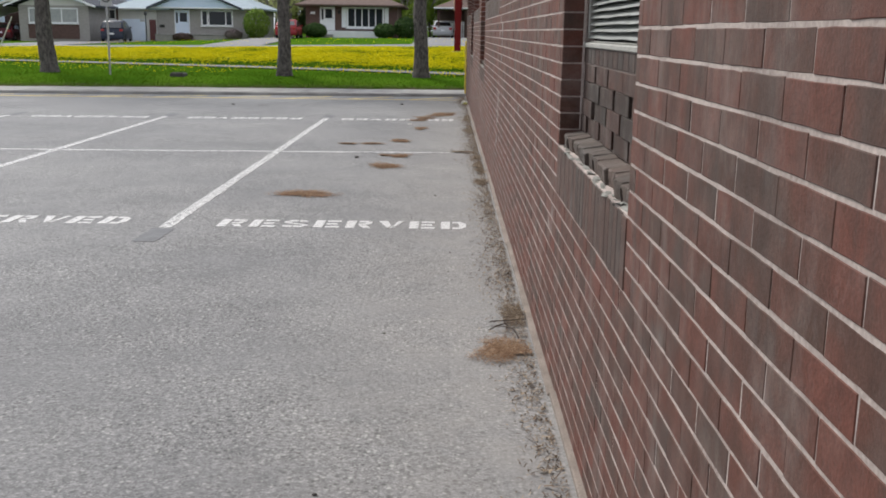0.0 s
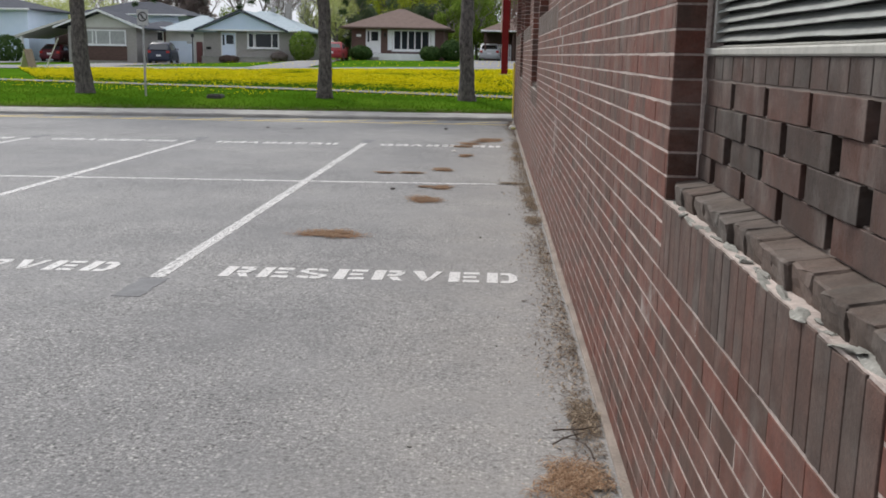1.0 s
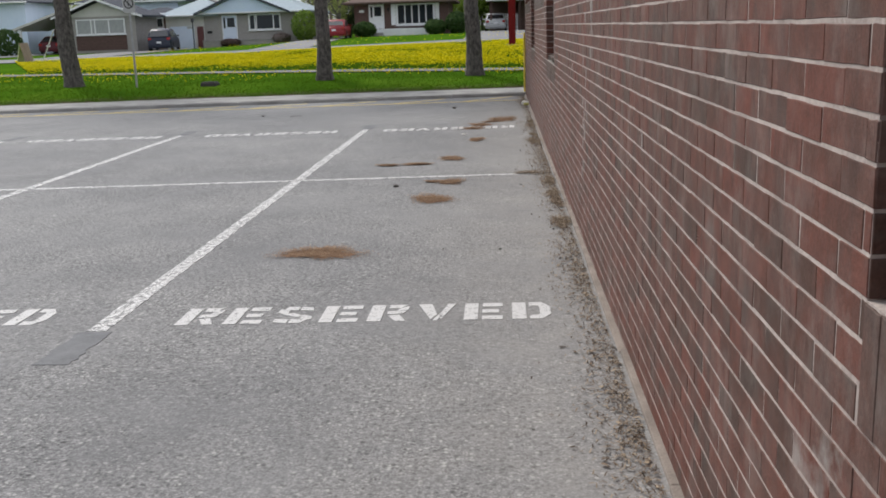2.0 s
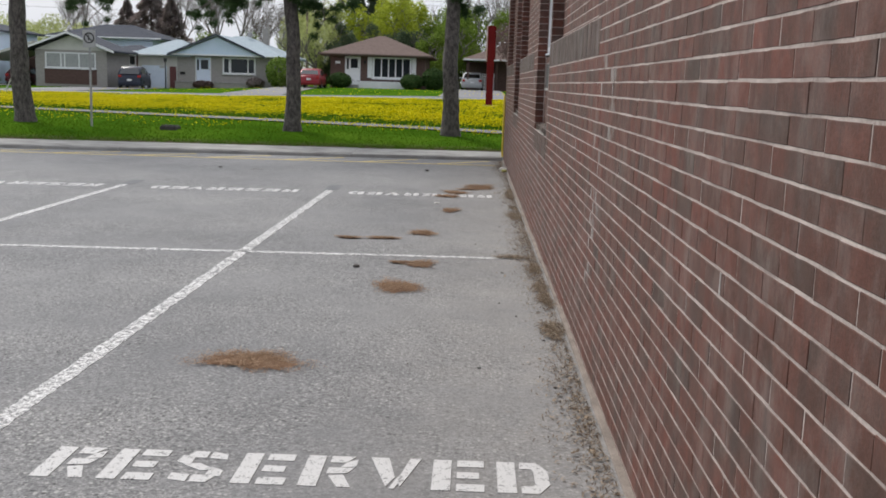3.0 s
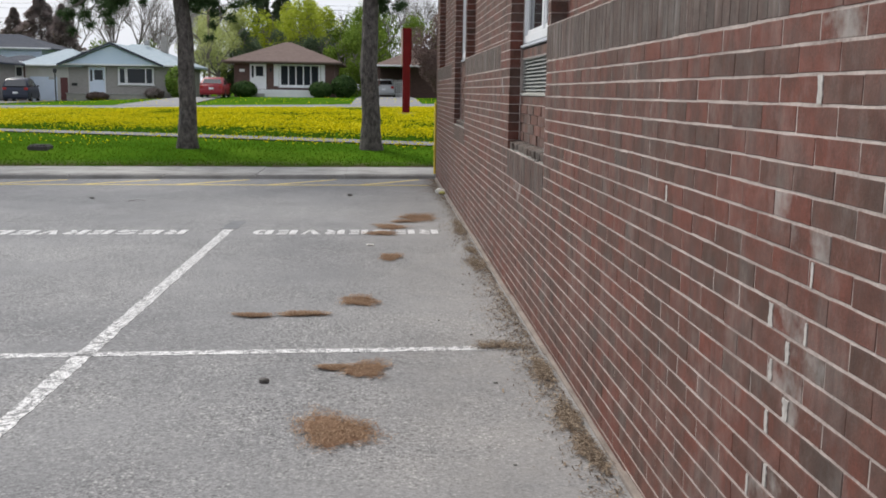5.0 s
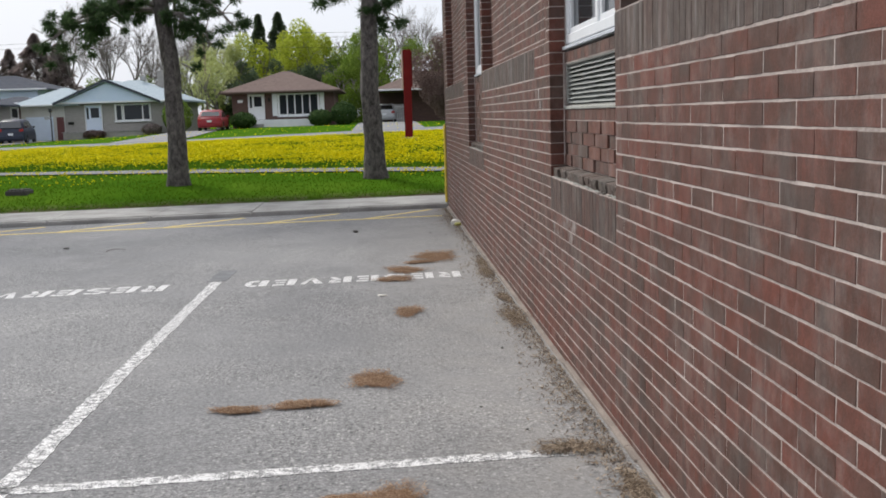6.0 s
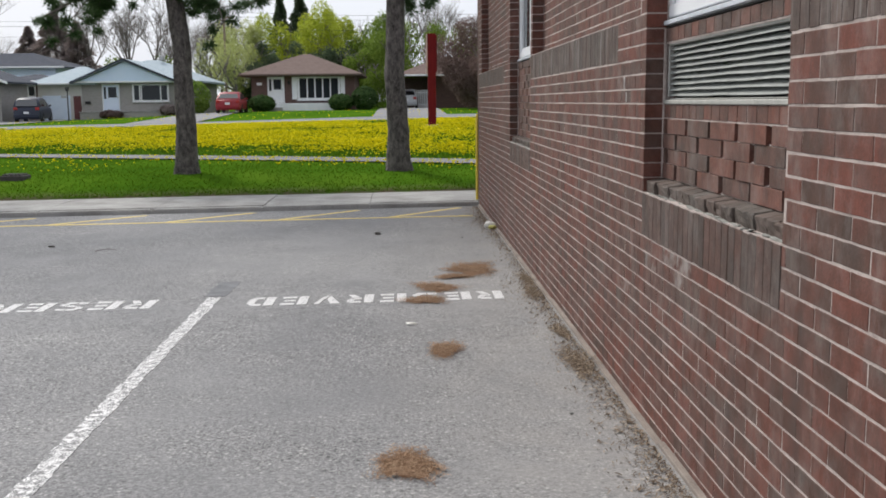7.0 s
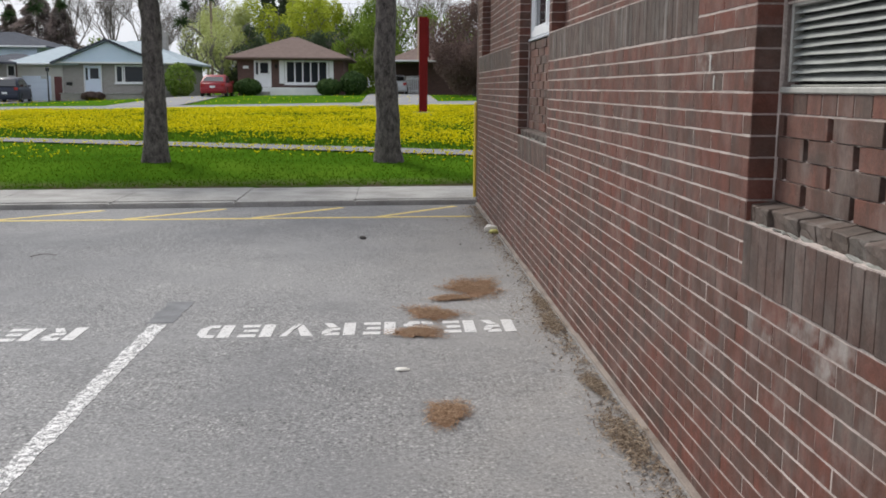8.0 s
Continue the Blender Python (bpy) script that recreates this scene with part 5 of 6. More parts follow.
clipped_bush(-10.85, 82.6, 0.95, 0.60, 1, "round clipped dark yew beside the porch")
clipped_bush(-5.15, 82.6, 0.88, 0.60, 2, "round clipped dark yew under the window")
clipped_bush(-3.45, 82.8, 0.95, 0.88, 3, "tall rounded dark green bush beside the bungalow")
clipped_bush(-16.0, 84.4, 1.1, 1.25, 4, "tall loose light green bush beside the grey house", M_LEAF_SHRUB)
clipped_bush(-37.9, 77.6, 1.3, 1.05, 5, "dark clipped hedge beside the carport")
clipped_bush(-18.0, 84.6, 0.7, 0.40, 6, "low brownish shrub under the window", M_LEAF_RUST)
clipped_bush(-22.2, 84.3, 0.8, 0.30, 7, "low reddish shrub before the porch", M_LEAF_PLUM)


# ---- houses over the street ----
def roof_mesh(pts, faces, thick=0.14):
    """A roof skin with thickness: the faces, and the same a hand lower."""
    n = len(pts)
    v = list(pts) + [(p[0], p[1], p[2] - thick) for p in pts]
    f = list(faces) + [tuple(i + n for i in q[::-1]) for q in faces]
    edges = {}
    for q in faces:
        for a, c in zip(q, q[1:] + q[:1]):
            edges[(a, c)] = edges.get((a, c), 0) + 1
    for a, c in edges:
        if (c, a) not in edges:
            f.append((c, a, a + n, c + n))
    return v, f


def hip_roof(x0, x1, y0, y1, z0, z1, inset):
    ym = (y0 + y1) / 2
    return roof_mesh([(x0, y0, z0), (x1, y0, z0), (x1, y1, z0), (x0, y1, z0), (x0 + inset, ym, z1), (x1 - inset, ym, z1)], [(0, 1, 5, 4), (1, 2, 5), (2, 3, 4, 5), (3, 0, 4)])


def gable_roof(x0, x1, y0, y1, z0, z1):
    """Ridge along y."""
    xm = (x0 + x1) / 2
    return roof_mesh([(x0, y0, z0), (xm, y0, z1), (x1, y0, z0), (x1, y1, z0), (xm, y1, z1), (x0, y1, z0)], [(0, 1, 4, 5), (1, 2, 3, 4)])


def house_window(parent, x0, x1, y, z0, z1, panes, frame_mat=M_WHITE, pane_mat=M_GLASS, t=0.09):
    """A window in a front that faces -y: frame bars, mullions, sill and panes."""
    w = part("window", boxed(x0, x1, y - 0.02, y + 0.02, z0, z1), M_VOID, parent, "window opening")
    for b in ((x0 - 0.02, x1 + 0.02, y - 0.07, y - 0.02, z0, z0 + t), (x0 - 0.02, x1 + 0.02, y - 0.07, y - 0.02, z1 - t, z1), (x0 - 0.02, x0 + t, y - 0.07, y - 0.02, z0 + t, z1 - t), (x1 - t, x1 + 0.02, y - 0.07, y - 0.02, z0 + t, z1 - t)):
        part("frame", boxed(*b, bevel=0.008), frame_mat, w)
    part("sill", boxed(x0 - 0.08, x1 + 0.08, y - 0.14, y - 0.02, z0 - 0.07, z0 - 0.004, bevel=0.01), frame_mat, w)
    edges = [x0 + t] + [x0 + t + (x1 - x0 - 2 * t) * k for k in panes] + [x1 - t]
    for i, (a, c) in enumerate(zip(edges, edges[1:])):
        part("pane", boxed(a + 0.03, c - 0.03, y - 0.045, y - 0.03, z0 + t, z1 - t), pane_mat[i % len(pane_mat)] if isinstance(pane_mat, list) else pane_mat, w, "dark glass")
        if i:
            part("mullion", boxed(a - 0.045, a + 0.045, y - 0.068, y - 0.022, z0 + t, z1 - t, bevel=0.006), frame_mat, w)
    return w


def house_door(parent, x0, x1, y, z0, z1, mat=M_WHITE, glazed=True, sidelight=True):
    """A front door with its frame, a glazed upper panel and a side light."""
    d = part("door", boxed(x0 + 0.08, x1 - 0.06, y - 0.06, y + 0.01, z0, z1 - 0.08, bevel=0.01), mat, parent, "painted front door")
    for b in ((x0, x0 + 0.074, y - 0.10, y + 0.01, z0, z1), (x1 - 0.054, x1, y - 0.10, y + 0.01, z0, z1), (x0 + 0.076, x1 - 0.056, y - 0.10, y + 0.01, z1 - 0.074, z1)):
        part("frame", boxed(*b, bevel=0.006), M_WHITE, d)
    if sidelight:
        part("pane", boxed(x0 + 0.14, x0 + 0.30, y - 0.075, y - 0.065, z0 + 0.9, z1 - 0.22), M_GLASS, d, "narrow side light")
    if glazed:
        part("pane", boxed(x0 + 0.46, x1 - 0.22, y - 0.075, y - 0.065, z0 + 1.0, z1 - 0.25), M_GLASS, d, "upper glass panel")
        part("panel", boxed(x0 + 0.46, x1 - 0.22, y - 0.075, y - 0.062, z0 + 0.2, z0 + 0.85, bevel=0.01), mat, d)
    part("handle", boxed(x1 - 0.17, x1 - 0.13, y - 0.11, y - 0.07, z0 + 0.95, z0 + 1.1, bevel=0.008), M_STEEL, d, "metal handle")
    return d


def gutter(parent, x0, x1, y, z, mat=M_WHITE):
    part("gutter", boxed(x0, x1, y - 0.10, y - 0.01, z - 0.16, z - 0.03, bevel=0.02), mat, parent)


# brown bungalow with a hip roof
Y3 = 85.0
h = thing("bungalow", "dark brown brick bungalow with a brown hip roof", "house", "houses over the street", at=(-8.1, 89, 0.8))
part("wall", boxed(-11.95, -4.25, Y3, 93, 0.5, 3.42), M_HBROWN, h, "dark brown brick wall")
part("roof", raw("roof", *hip_roof(-12.75, -3.6, 84.2, 93.8, 3.52, 5.18, 4.3), M_ROOFBROWN), M_ROOFBROWN, h, "brown shingle hip roof")
part("soffit", boxed(-12.6, -3.75, 84.35, 93.6, 3.33, 3.375), M_ROOFBROWN, h)
gutter(h, -12.75, -3.6, 84.2, 3.56, M_ROOFBROWN)
part("foundation", boxed(-11.97, -4.23, Y3 - 0.03, 93.02, 0.4, 1.22), M_HBROWN, h)
part("porch", boxed(-10.9, -5.1, 83.9, Y3 - 0.035, 0.4, 1.38, bevel=0.02), M_WHITE, h, "white painted concrete porch")
part("step", boxed(-10.6, -9.5, 83.5, 83.89, 0.4, 1.08, bevel=0.02), M_CONC, h)
house_door(h, -10.75, -9.50, Y3, 1.40, 3.40)
house_window(h, -8.50, -5.35, Y3 - 0.06, 1.62, 3.36, (0.2, 0.4, 0.6, 0.8), t=0.14)
for x0, x1 in ((-8.92, -8.55), (-5.30, -4.98)):
    part("shutter", boxed(x0, x1, Y3 - 0.10, Y3 - 0.004, 1.66, 3.34, bevel=0.01), M_WHITE, h)
part("number_plaque", boxed(-11.55, -11.15, Y3 - 0.03, Y3 - 0.004, 2.72, 2.92), M_WHITE, h, "small white plaque")
part("lantern", boxed(-9.22, -9.06, Y3 - 0.16, Y3 - 0.004, 2.75, 3.05, bevel=0.03), M_VOID, h, "black wall lantern")

# grey brick house with a pale blue gable and a garage
Y2 = 86.0
h = thing("grey_house", "beige-grey brick house with a pale blue gable and grey roof", "house", "houses over the street", at=(-21, 91, 0.4))
part("wall", boxed(-24.8, -16.55, Y2, 96, 0.0, 3.12), M_GREYBRICK, h, "beige-grey brick wall")
part("roof", raw("roof", *hip_roof(-25.3, -15.9, 85.4, 96.5, 3.24, 4.98, 4.2), M_ROOFGREY), M_ROOFGREY, h, "pale grey shingle roof")
part("gable_roof", raw("gable_roof", *gable_roof(-25.35, -17.35, 85.0, 91.5, 3.16, 4.85), M_ROOFGREY), M_ROOFGREY, h)
bm = bmesh.new()
gv_ = [bm.verts.new(p) for p in ((-25.05, 85.35, 3.10), (-17.65, 85.35, 3.10), (-21.35, 85.35, 4.63), (-25.05, 85.6, 3.10), (-17.65, 85.6, 3.10), (-21.35, 85.6, 4.63))]
for q in ((0, 1, 2), (5, 4, 3), (0, 3, 4, 1), (1, 4, 5, 2), (2, 5, 3, 0)):
    bm.faces.new([gv_[i] for i in q])
part("gable", bm, M_BLUESIDING, h, "pale blue sided gable")
for i in range(7):
    zz = 3.2 + i * 0.18
    half = 3.7 * (1 - (zz + 0.05 - 3.1) / 1.53)
    part("siding_board", boxed(-21.35 - half, -21.35 + half, 85.315, 85.347, zz, zz + 0.05), M_BLUESIDING, h)
for s in (-1, 1):
    bm = bmesh.new()
    a, c = Vector((-21.35 + s * 4.02, 84.98, 3.02)), Vector((-21.35, 84.98, 4.73))
    q = [a, c, c + Vector((0, 0, 0.17)), a + Vector((0, 0, 0.17))]
    f0, f1 = [bm.verts.new(p) for p in q], [bm.verts.new(p + Vector((0, 0.06, 0))) for p in q]
    bm.faces.new(f0)
    bm.faces.new(f1[::-1])
    for i in range(4):
        bm.faces.new((f0[i], f1[i], f1[(i + 1) % 4], f0[(i + 1) % 4]))
    part("barge_board", bm, M_ROOFDARK, h, "dark barge board")
gutter(h, -25.3, -15.9, 85.4, 3.26)
part("chimney", boxed(-18.9, -18.4, 91.5, 92.1, 4.3, 5.75, bevel=0.02), M_GREYBRICK, h)
part("roof_vent", boxed(-19.9, -19.5, 90.0, 90.4, 4.9, 5.3, bevel=0.04), M_STEEL, h)
house_door(h, -23.28, -21.98, Y2, 1.02, 3.02, M_GDOOR)
house_window(h, -21.0, -18.3, Y2 - 0.02, 1.70, 3.02, (0.17, 0.22, 0.80), t=0.11)
part("porch", boxed(-24.6, -17.7, 84.6, Y2 - 0.004, 0.0, 0.92, bevel=0.02), M_GREYBRICK, h, "low brick planter wall")
part("porch_cap", boxed(-24.65, -17.65, 84.55, 85.99, 0.924, 0.99, bevel=0.01), M_CONC, h)
part("garage_wall", boxed(-28.1, -24.804, Y2 + 0.1, 95, -0.1, 3.04), M_CREAM, h, "cream sided garage")
part("garage_roof", raw("garage_roof", *hip_roof(-28.6, -23.6, 85.45, 96, 3.12, 4.50, 2.2), M_ROOFGREY), M_ROOFGREY, h)
gutter(h, -28.6, -25.32, 85.45, 3.15)
gd = part("garage_door", boxed(-27.75, -25.72, Y2 + 0.03, Y2 + 0.094, 0.22, 2.2), M_GDOOR, h, "pale blue panelled garage door")
for k in range(4):
    part("door_panel", boxed(-27.68, -25.79, Y2 + 0.01, Y2 + 0.026, 0.28 + 0.48 * k, 0.70 + 0.48 * k, bevel=0.008), M_GDOOR, gd)
part("side_door", boxed(-25.46, -24.92, Y2 + 0.03, Y2 + 0.096, 0.25, 2.15, bevel=0.01), M_REDDOOR, h, "dark red side door")
part("mailbox", boxed(-24.55, -24.15, Y2 - 0.14, Y2 - 0.004, 1.55, 1.75, bevel=0.02), M_VOID, h, "black mailbox")
h.location.z -= 0.10

# split-level house with a low front gable and a carport
Y1 = 80.0
h = thing("split_level_house", "grey split-level house with a dark roof and carport", "house", "houses over the street", at=(-31, 85, 0.3))
part("wall", boxed(-34.0, -28.45, Y1, 85, 0.0, 3.0), M_GREYBRICK, h, "grey-beige brick wall")
part("brick_base", boxed(-33.3, -29.25, Y1 - 0.04, Y1 - 0.004, 0.42, 1.56), M_HBROWN, h, "dark brown brick under the window")
bm = bmesh.new()
gv_ = [bm.verts.new(p) for p in ((-34.0, Y1 - 0.002, 3.004), (-28.45, Y1 - 0.002, 3.004), (-31.3, Y1 - 0.002, 4.10), (-34.0, Y1 + 0.2, 3.004), (-28.45, Y1 + 0.2, 3.004), (-31.3, Y1 + 0.2, 4.10))]
for q in ((0, 1, 2), (5, 4, 3), (0, 3, 4, 1), (1, 4, 5, 2), (2, 5, 3, 0)):
    bm.faces.new([gv_[i] for i in q])
part("gable", bm, M_CREAM, h, "cream boarded gable")
part("roof", raw("roof", *gable_roof(-34.9, -27.7, 79.4, 85, 3.02, 4.34), M_ROOFDARK), M_ROOFDARK, h, "charcoal shingle roof")
for s in (-1, 1):
    bm = bmesh.new()
    a, c = Vector((-31.3 + s * 3.62, 79.36, 2.84)), Vector((-31.3, 79.36, 4.22))
    q = [a, c, c + Vector((0, 0, 0.16)), a + Vector((0, 0, 0.16))]
    f0, f1 = [bm.verts.new(p) for p in q], [bm.verts.new(p + Vector((0, 0.05, 0))) for p in q]
    bm.faces.new(f0)
    bm.faces.new(f1[::-1])
    for i in range(4):
        bm.faces.new((f0[i], f1[i], f1[(i + 1) % 4], f0[(i + 1) % 4]))
    part("barge_board", bm, M_WHITE, h, "white barge board")
house_window(h, -33.2, -29.3, Y1 - 0.01, 1.62, 2.82, (0.30, 0.38, 0.68), t=0.10, pane_mat=M_CURTAIN)
part("side_wing", boxed(-31.2, -28.36, 88.2, 96, 0.0, 3.25), M_HBROWN, h, "dark brick side wing")
part("wing_roof", raw("wing_roof", *hip_roof(-32.0, -27.8, 87.6, 95, 3.28, 3.85, 1.8), M_ROOFDARK), M_ROOFDARK, h)
gutter(h, -32.0, -27.8, 87.6, 3.30)
for x0 in (-30.6, -29.6):
    house_window(h, x0, x0 + 0.6, 88.19, 2.05, 2.9, (), t=0.07)
part("upper_wall", boxed(-39.5, -30.4, 97.0, 105, 2.9, 4.62), M_BLUESIDING, h, "pale sided upper storey")
part("upper_roof", raw("upper_roof", *hip_roof(-40.6, -29.4, 96.3, 106, 4.64, 6.0, 4.2), M_ROOFDARK), M_ROOFDARK, h)
gutter(h, -40.6, -29.4, 96.3, 4.68)
bm = bmesh.new()
gv_ = [bm.verts.new(p) for p in ((-38.2, 79.5, 2.05), (-34.0, 79.5, 3.42), (-34.0, 79.5, 3.60), (-38.2, 79.5, 2.23), (-38.2, 86, 2.05), (-34.0, 86, 3.42), (-34.0, 86, 3.60), (-38.2, 86, 2.23))]
for q in ((0, 1, 2, 3), (7, 6, 5, 4), (0, 4, 5, 1), (1, 5, 6, 2), (2, 6, 7, 3), (3, 7, 4, 0)):
    bm.faces.new([gv_[i] for i in q])
part("carport_roof", bm, M_CREAM, h, "sloping cream carport roof")
part("carport_post", boxed(-37.75, -37.55, 79.6, 79.8, 0.0, 2.2, bevel=0.01), M_WHITE, h)
part("carport_back", boxed(-38.0, -34.01, 86.5, 86.7, 0.0, 3.2), M_HBROWN, h)

# sided house at the far edge
h = thing("blue_sided_house", "pale blue sided house with a dark roof", "house", "houses over the street", at=(-44, 88, 0.3))
part("wall", boxed(-49.0, -39.1, 84, 92, 0.0, 4.42), M_BLUESIDING, h, "pale blue siding")
part("roof", raw("roof", *hip_roof(-49.6, -38.6, 83.4, 92.6, 4.5, 5.6, 4.0), M_ROOFDARK), M_ROOFDARK, h)
gutter(h, -49.6, -38.6, 83.4, 4.52)
house_window(h, -44.0, -42.4, 83.99, 2.6, 3.8, (0.5,))

# house with a carport beyond the red pillar
h = thing("carport_house", "brown-roofed house with an open carport", "house", "houses over the street", at=(4, 90, 0.9))
part("wall", boxed(1.7, 11.0, 88.0, 96, 0.5, 3.40), M_HBROWN, h, "brown brick wall")
part("roof", raw("roof", *hip_roof(-1.2, 11.8, 86.3, 96.5, 3.48, 5.0, 3.6), M_ROOFBROWN), M_ROOFBROWN, h, "brown shingle roof")
gutter(h, -1.2, 11.8, 86.3, 3.5, M_WHITE)
part("carport_back", boxed(-1.0, 1.696, 93.0, 93.2, 0.5, 3.35), M_ROOFBROWN, h)
for xx in (-0.85, 1.5):
    part("carport_post", boxed(xx, xx + 0.14, 86.6, 86.74, 0.5, 3.34, bevel=0.01), M_HBROWN, h)
house_window(h, 5.0, 7.6, 87.99, 1.7, 3.0, (0.33, 0.66))
fence = thing("picket_fence", "white wooden picket fence in the carport", "fence", at=(0.9, 87.6, 0.9))
for z in (1.15, 2.05):
    part("rail", boxed(0.22, 1.45, 87.62, 87.67, z, z + 0.09), M_WHITE, fence)
for i in range(8):
    part("picket", boxed(0.24 + 0.155 * i, 0.33 + 0.155 * i, 87.57, 87.615, 0.92, 2.32, bevel=0.01), M_WHITE, fence)


# ---- parked vehicles ----
def lerp_profile(table, u):
    return lerp_table(table, u)


def car(x, y, heading, length, width, height, colour, label, boxy, low=0.18):
    """A parked car. Its nose points along heading, in degrees from +y towards -x; built from cross-sections along its length."""
    z0 = land_z(x, y) + 0.05
    t = thing("parked_car", label, "car", "cars parked in driveways", at=(x, y, z0))
    t.rotation_euler = (0, 0, radians(heading))
    m, nt, b = nodes_of("car_paint")
    tone = ramp(nt, noise_of(nt, place_of(nt), 1.5, 3), [(0.3, tuple(c * 0.85 for c in colour)), (0.7, colour)])
    nt.links.new(tone, b.inputs["Base Color"])
    b.inputs["Roughness"].default_value, b.inputs["Coat Weight"].default_value = 0.45, 0.06
    b.inputs["Specular IOR Level"].default_value = 0.3
    L, W, H = length, width / 2, height
    belt = H * 0.60
    roof_tab = ([(-0.5, belt), (-0.485, belt + 0.05), (-0.40, H * 0.93), (-0.24, H), (-0.06, H), (0.06, H * 0.96), (0.25, belt + 0.06), (0.5, belt - 0.08)] if boxy else
                [(-0.5, belt), (-0.42, belt + 0.08), (-0.27, H * 0.97), (-0.12, H), (0.04, H * 0.97), (0.22, belt + 0.06), (0.5, belt - 0.12)])
    hood_tab = [(-0.5, belt - 0.06), (-0.47, belt), (0.22, belt), (0.42, belt - 0.10), (0.485, belt - 0.24), (0.5, belt - 0.34)]
    wide_tab = [(-0.5, 0.86), (-0.46, 0.96), (-0.3, 1.0), (0.3, 1.0), (0.44, 0.94), (0.5, 0.78)]

    def loft(sections, sx):
        verts, faces = [], []
        n = len(sections[0])
        for s in sections:
            verts += s
        for j in range(len(sections) - 1):
            for i in range(n - 1):
                faces.append((j * n + i, j * n + i + 1, (j + 1) * n + i + 1, (j + 1) * n + i))
        faces.append(tuple(range(n - 1, -1, -1)))
        faces.append(tuple((len(sections) - 1) * n + i for i in range(n)))
        return verts, faces
    us = [-0.5 + i / 28 for i in range(29)]
    secs = []
    for u in us:
        w, zb = W * lerp_profile(wide_tab, u), lerp_profile(hood_tab, u)
        yy = u * L
        secs.append([(-w * 0.94, yy, low), (-w, yy, low + 0.12), (-w, yy, zb * 0.72), (-w * 0.955, yy, zb), (0, yy, zb + 0.03), (w * 0.955, yy, zb), (w, yy, zb * 0.72), (w, yy, low + 0.12), (w * 0.94, yy, low)])

    def carpart(nm, me, lab="", parent=None):
        ob = new(nm, me)
        ob.parent = parent or t
        return tagged(ob, lab)
    carpart("body", raw("body", *loft(secs, 1), m, True))
    us2 = [u for u in us if (-0.48 if boxy else -0.43) <= u <= 0.25]
    secs = []
    for u in us2:
        zt = max(belt + 0.03, lerp_profile(roof_tab, u))
        k = (zt - belt) / (H - belt)
        w = W * 0.94
        wt_ = W * (0.94 - 0.16 * k)
        secs.append([(-w, u * L, belt - 0.02), (-wt_ * 1.0, u * L, belt + (zt - belt) * 0.86), (-wt_ * 0.86, u * L, zt), (wt_ * 0.86, u * L, zt), (wt_, u * L, belt + (zt - belt) * 0.86), (w, u * L, belt - 0.02)])
    carpart("cabin", raw("cabin", *loft(secs, 1), m, True))
    # glass: rear window, side windows
    gz0, gz1 = belt + 0.06, H * 0.90
    yr0, yr1 = (-0.495 * L, -0.415 * L) if boxy else (-0.43 * L, -0.305 * L)
    carpart("rear_window", raw("rear_window", [(-W * 0.78, yr0, gz0), (W * 0.78, yr0, gz0), (W * 0.66, yr1, gz1), (-W * 0.66, yr1, gz1), (-W * 0.78, yr0 + 0.06, gz0), (W * 0.78, yr0 + 0.06, gz0), (W * 0.66, yr1 + 0.06, gz1), (-W * 0.66, yr1 + 0.06, gz1)], [(0, 1, 2, 3), (7, 6, 5, 4), (0, 4, 5, 1), (1, 5, 6, 2), (2, 6, 7, 3), (3, 7, 4, 0)], M_CARGLASS), "dark rear window")
    for s in (-1, 1):
        for a, c in ((-0.36 if not boxy else -0.42, -0.16), (-0.14, 0.04), (0.06, 0.19)):
            zt = min(H * 0.90, lerp_profile(roof_tab, c) - 0.06)
            za = min(H * 0.90, lerp_profile(roof_tab, a) - 0.06)
            q = [(s * W * 0.955, a * L, belt + 0.04), (s * W * 0.955, c * L, belt + 0.04), (s * W * 0.83, c * L, max(belt + 0.08, zt)), (s * W * 0.83, a * L, max(belt + 0.08, za))]
            q += [(p[0] - s * 0.04, p[1], p[2]) for p in q]
            carpart("side_window", raw("side_window", q, [(0, 1, 2, 3), (7, 6, 5, 4), (0, 4, 5, 1), (1, 5, 6, 2), (2, 6, 7, 3), (3, 7, 4, 0)], M_CARGLASS), "dark side window")
        carpart("tail_lamp", mesh_of("tail_lamp", boxed(s * W * 0.62, s * W * 0.90, -0.506 * L, -0.47 * L, belt - 0.20, belt - 0.02, bevel=0.02), M_LAMPRED), "red tail lamp")
        carpart("head_lamp", mesh_of("head_lamp", boxed(s * W * 0.55, s * W * 0.78, 0.455 * L, 0.492 * L, belt - 0.34, belt - 0.22, bevel=0.02), M_SIGN), "clear head lamp")
        carpart("mirror", mesh_of("mirror", boxed(s * W * 0.98, s * W * 1.12, 0.17 * L, 0.20 * L, belt + 0.02, belt + 0.15, bevel=0.02), m))
        for yy in (-0.31 * L, 0.31 * L):
            rad = 0.32
            v, f = [], []
            n = 18
            prof = [(0.0, rad * 0.62), (0.0, rad * 0.95), (0.03, rad), (0.17, rad), (0.20, rad * 0.95), (0.20, rad * 0.62)]
            for dx, rr in prof:
                for k in range(n):
                    a = 2 * math.pi * k / n
                    v.append((s * (W * 1.005 - dx), yy + rr * math.cos(a), rad + rr * math.sin(a) - 0.05))
            for j in range(len(prof) - 1):
                for k in range(n):
                    f.append((j * n + k, j * n + (k + 1) % n, (j + 1) * n + (k + 1) % n, (j + 1) * n + k))
            wh = carpart("wheel", raw("tyre", v, f, M_TYRE, True))
            v, f = [], []
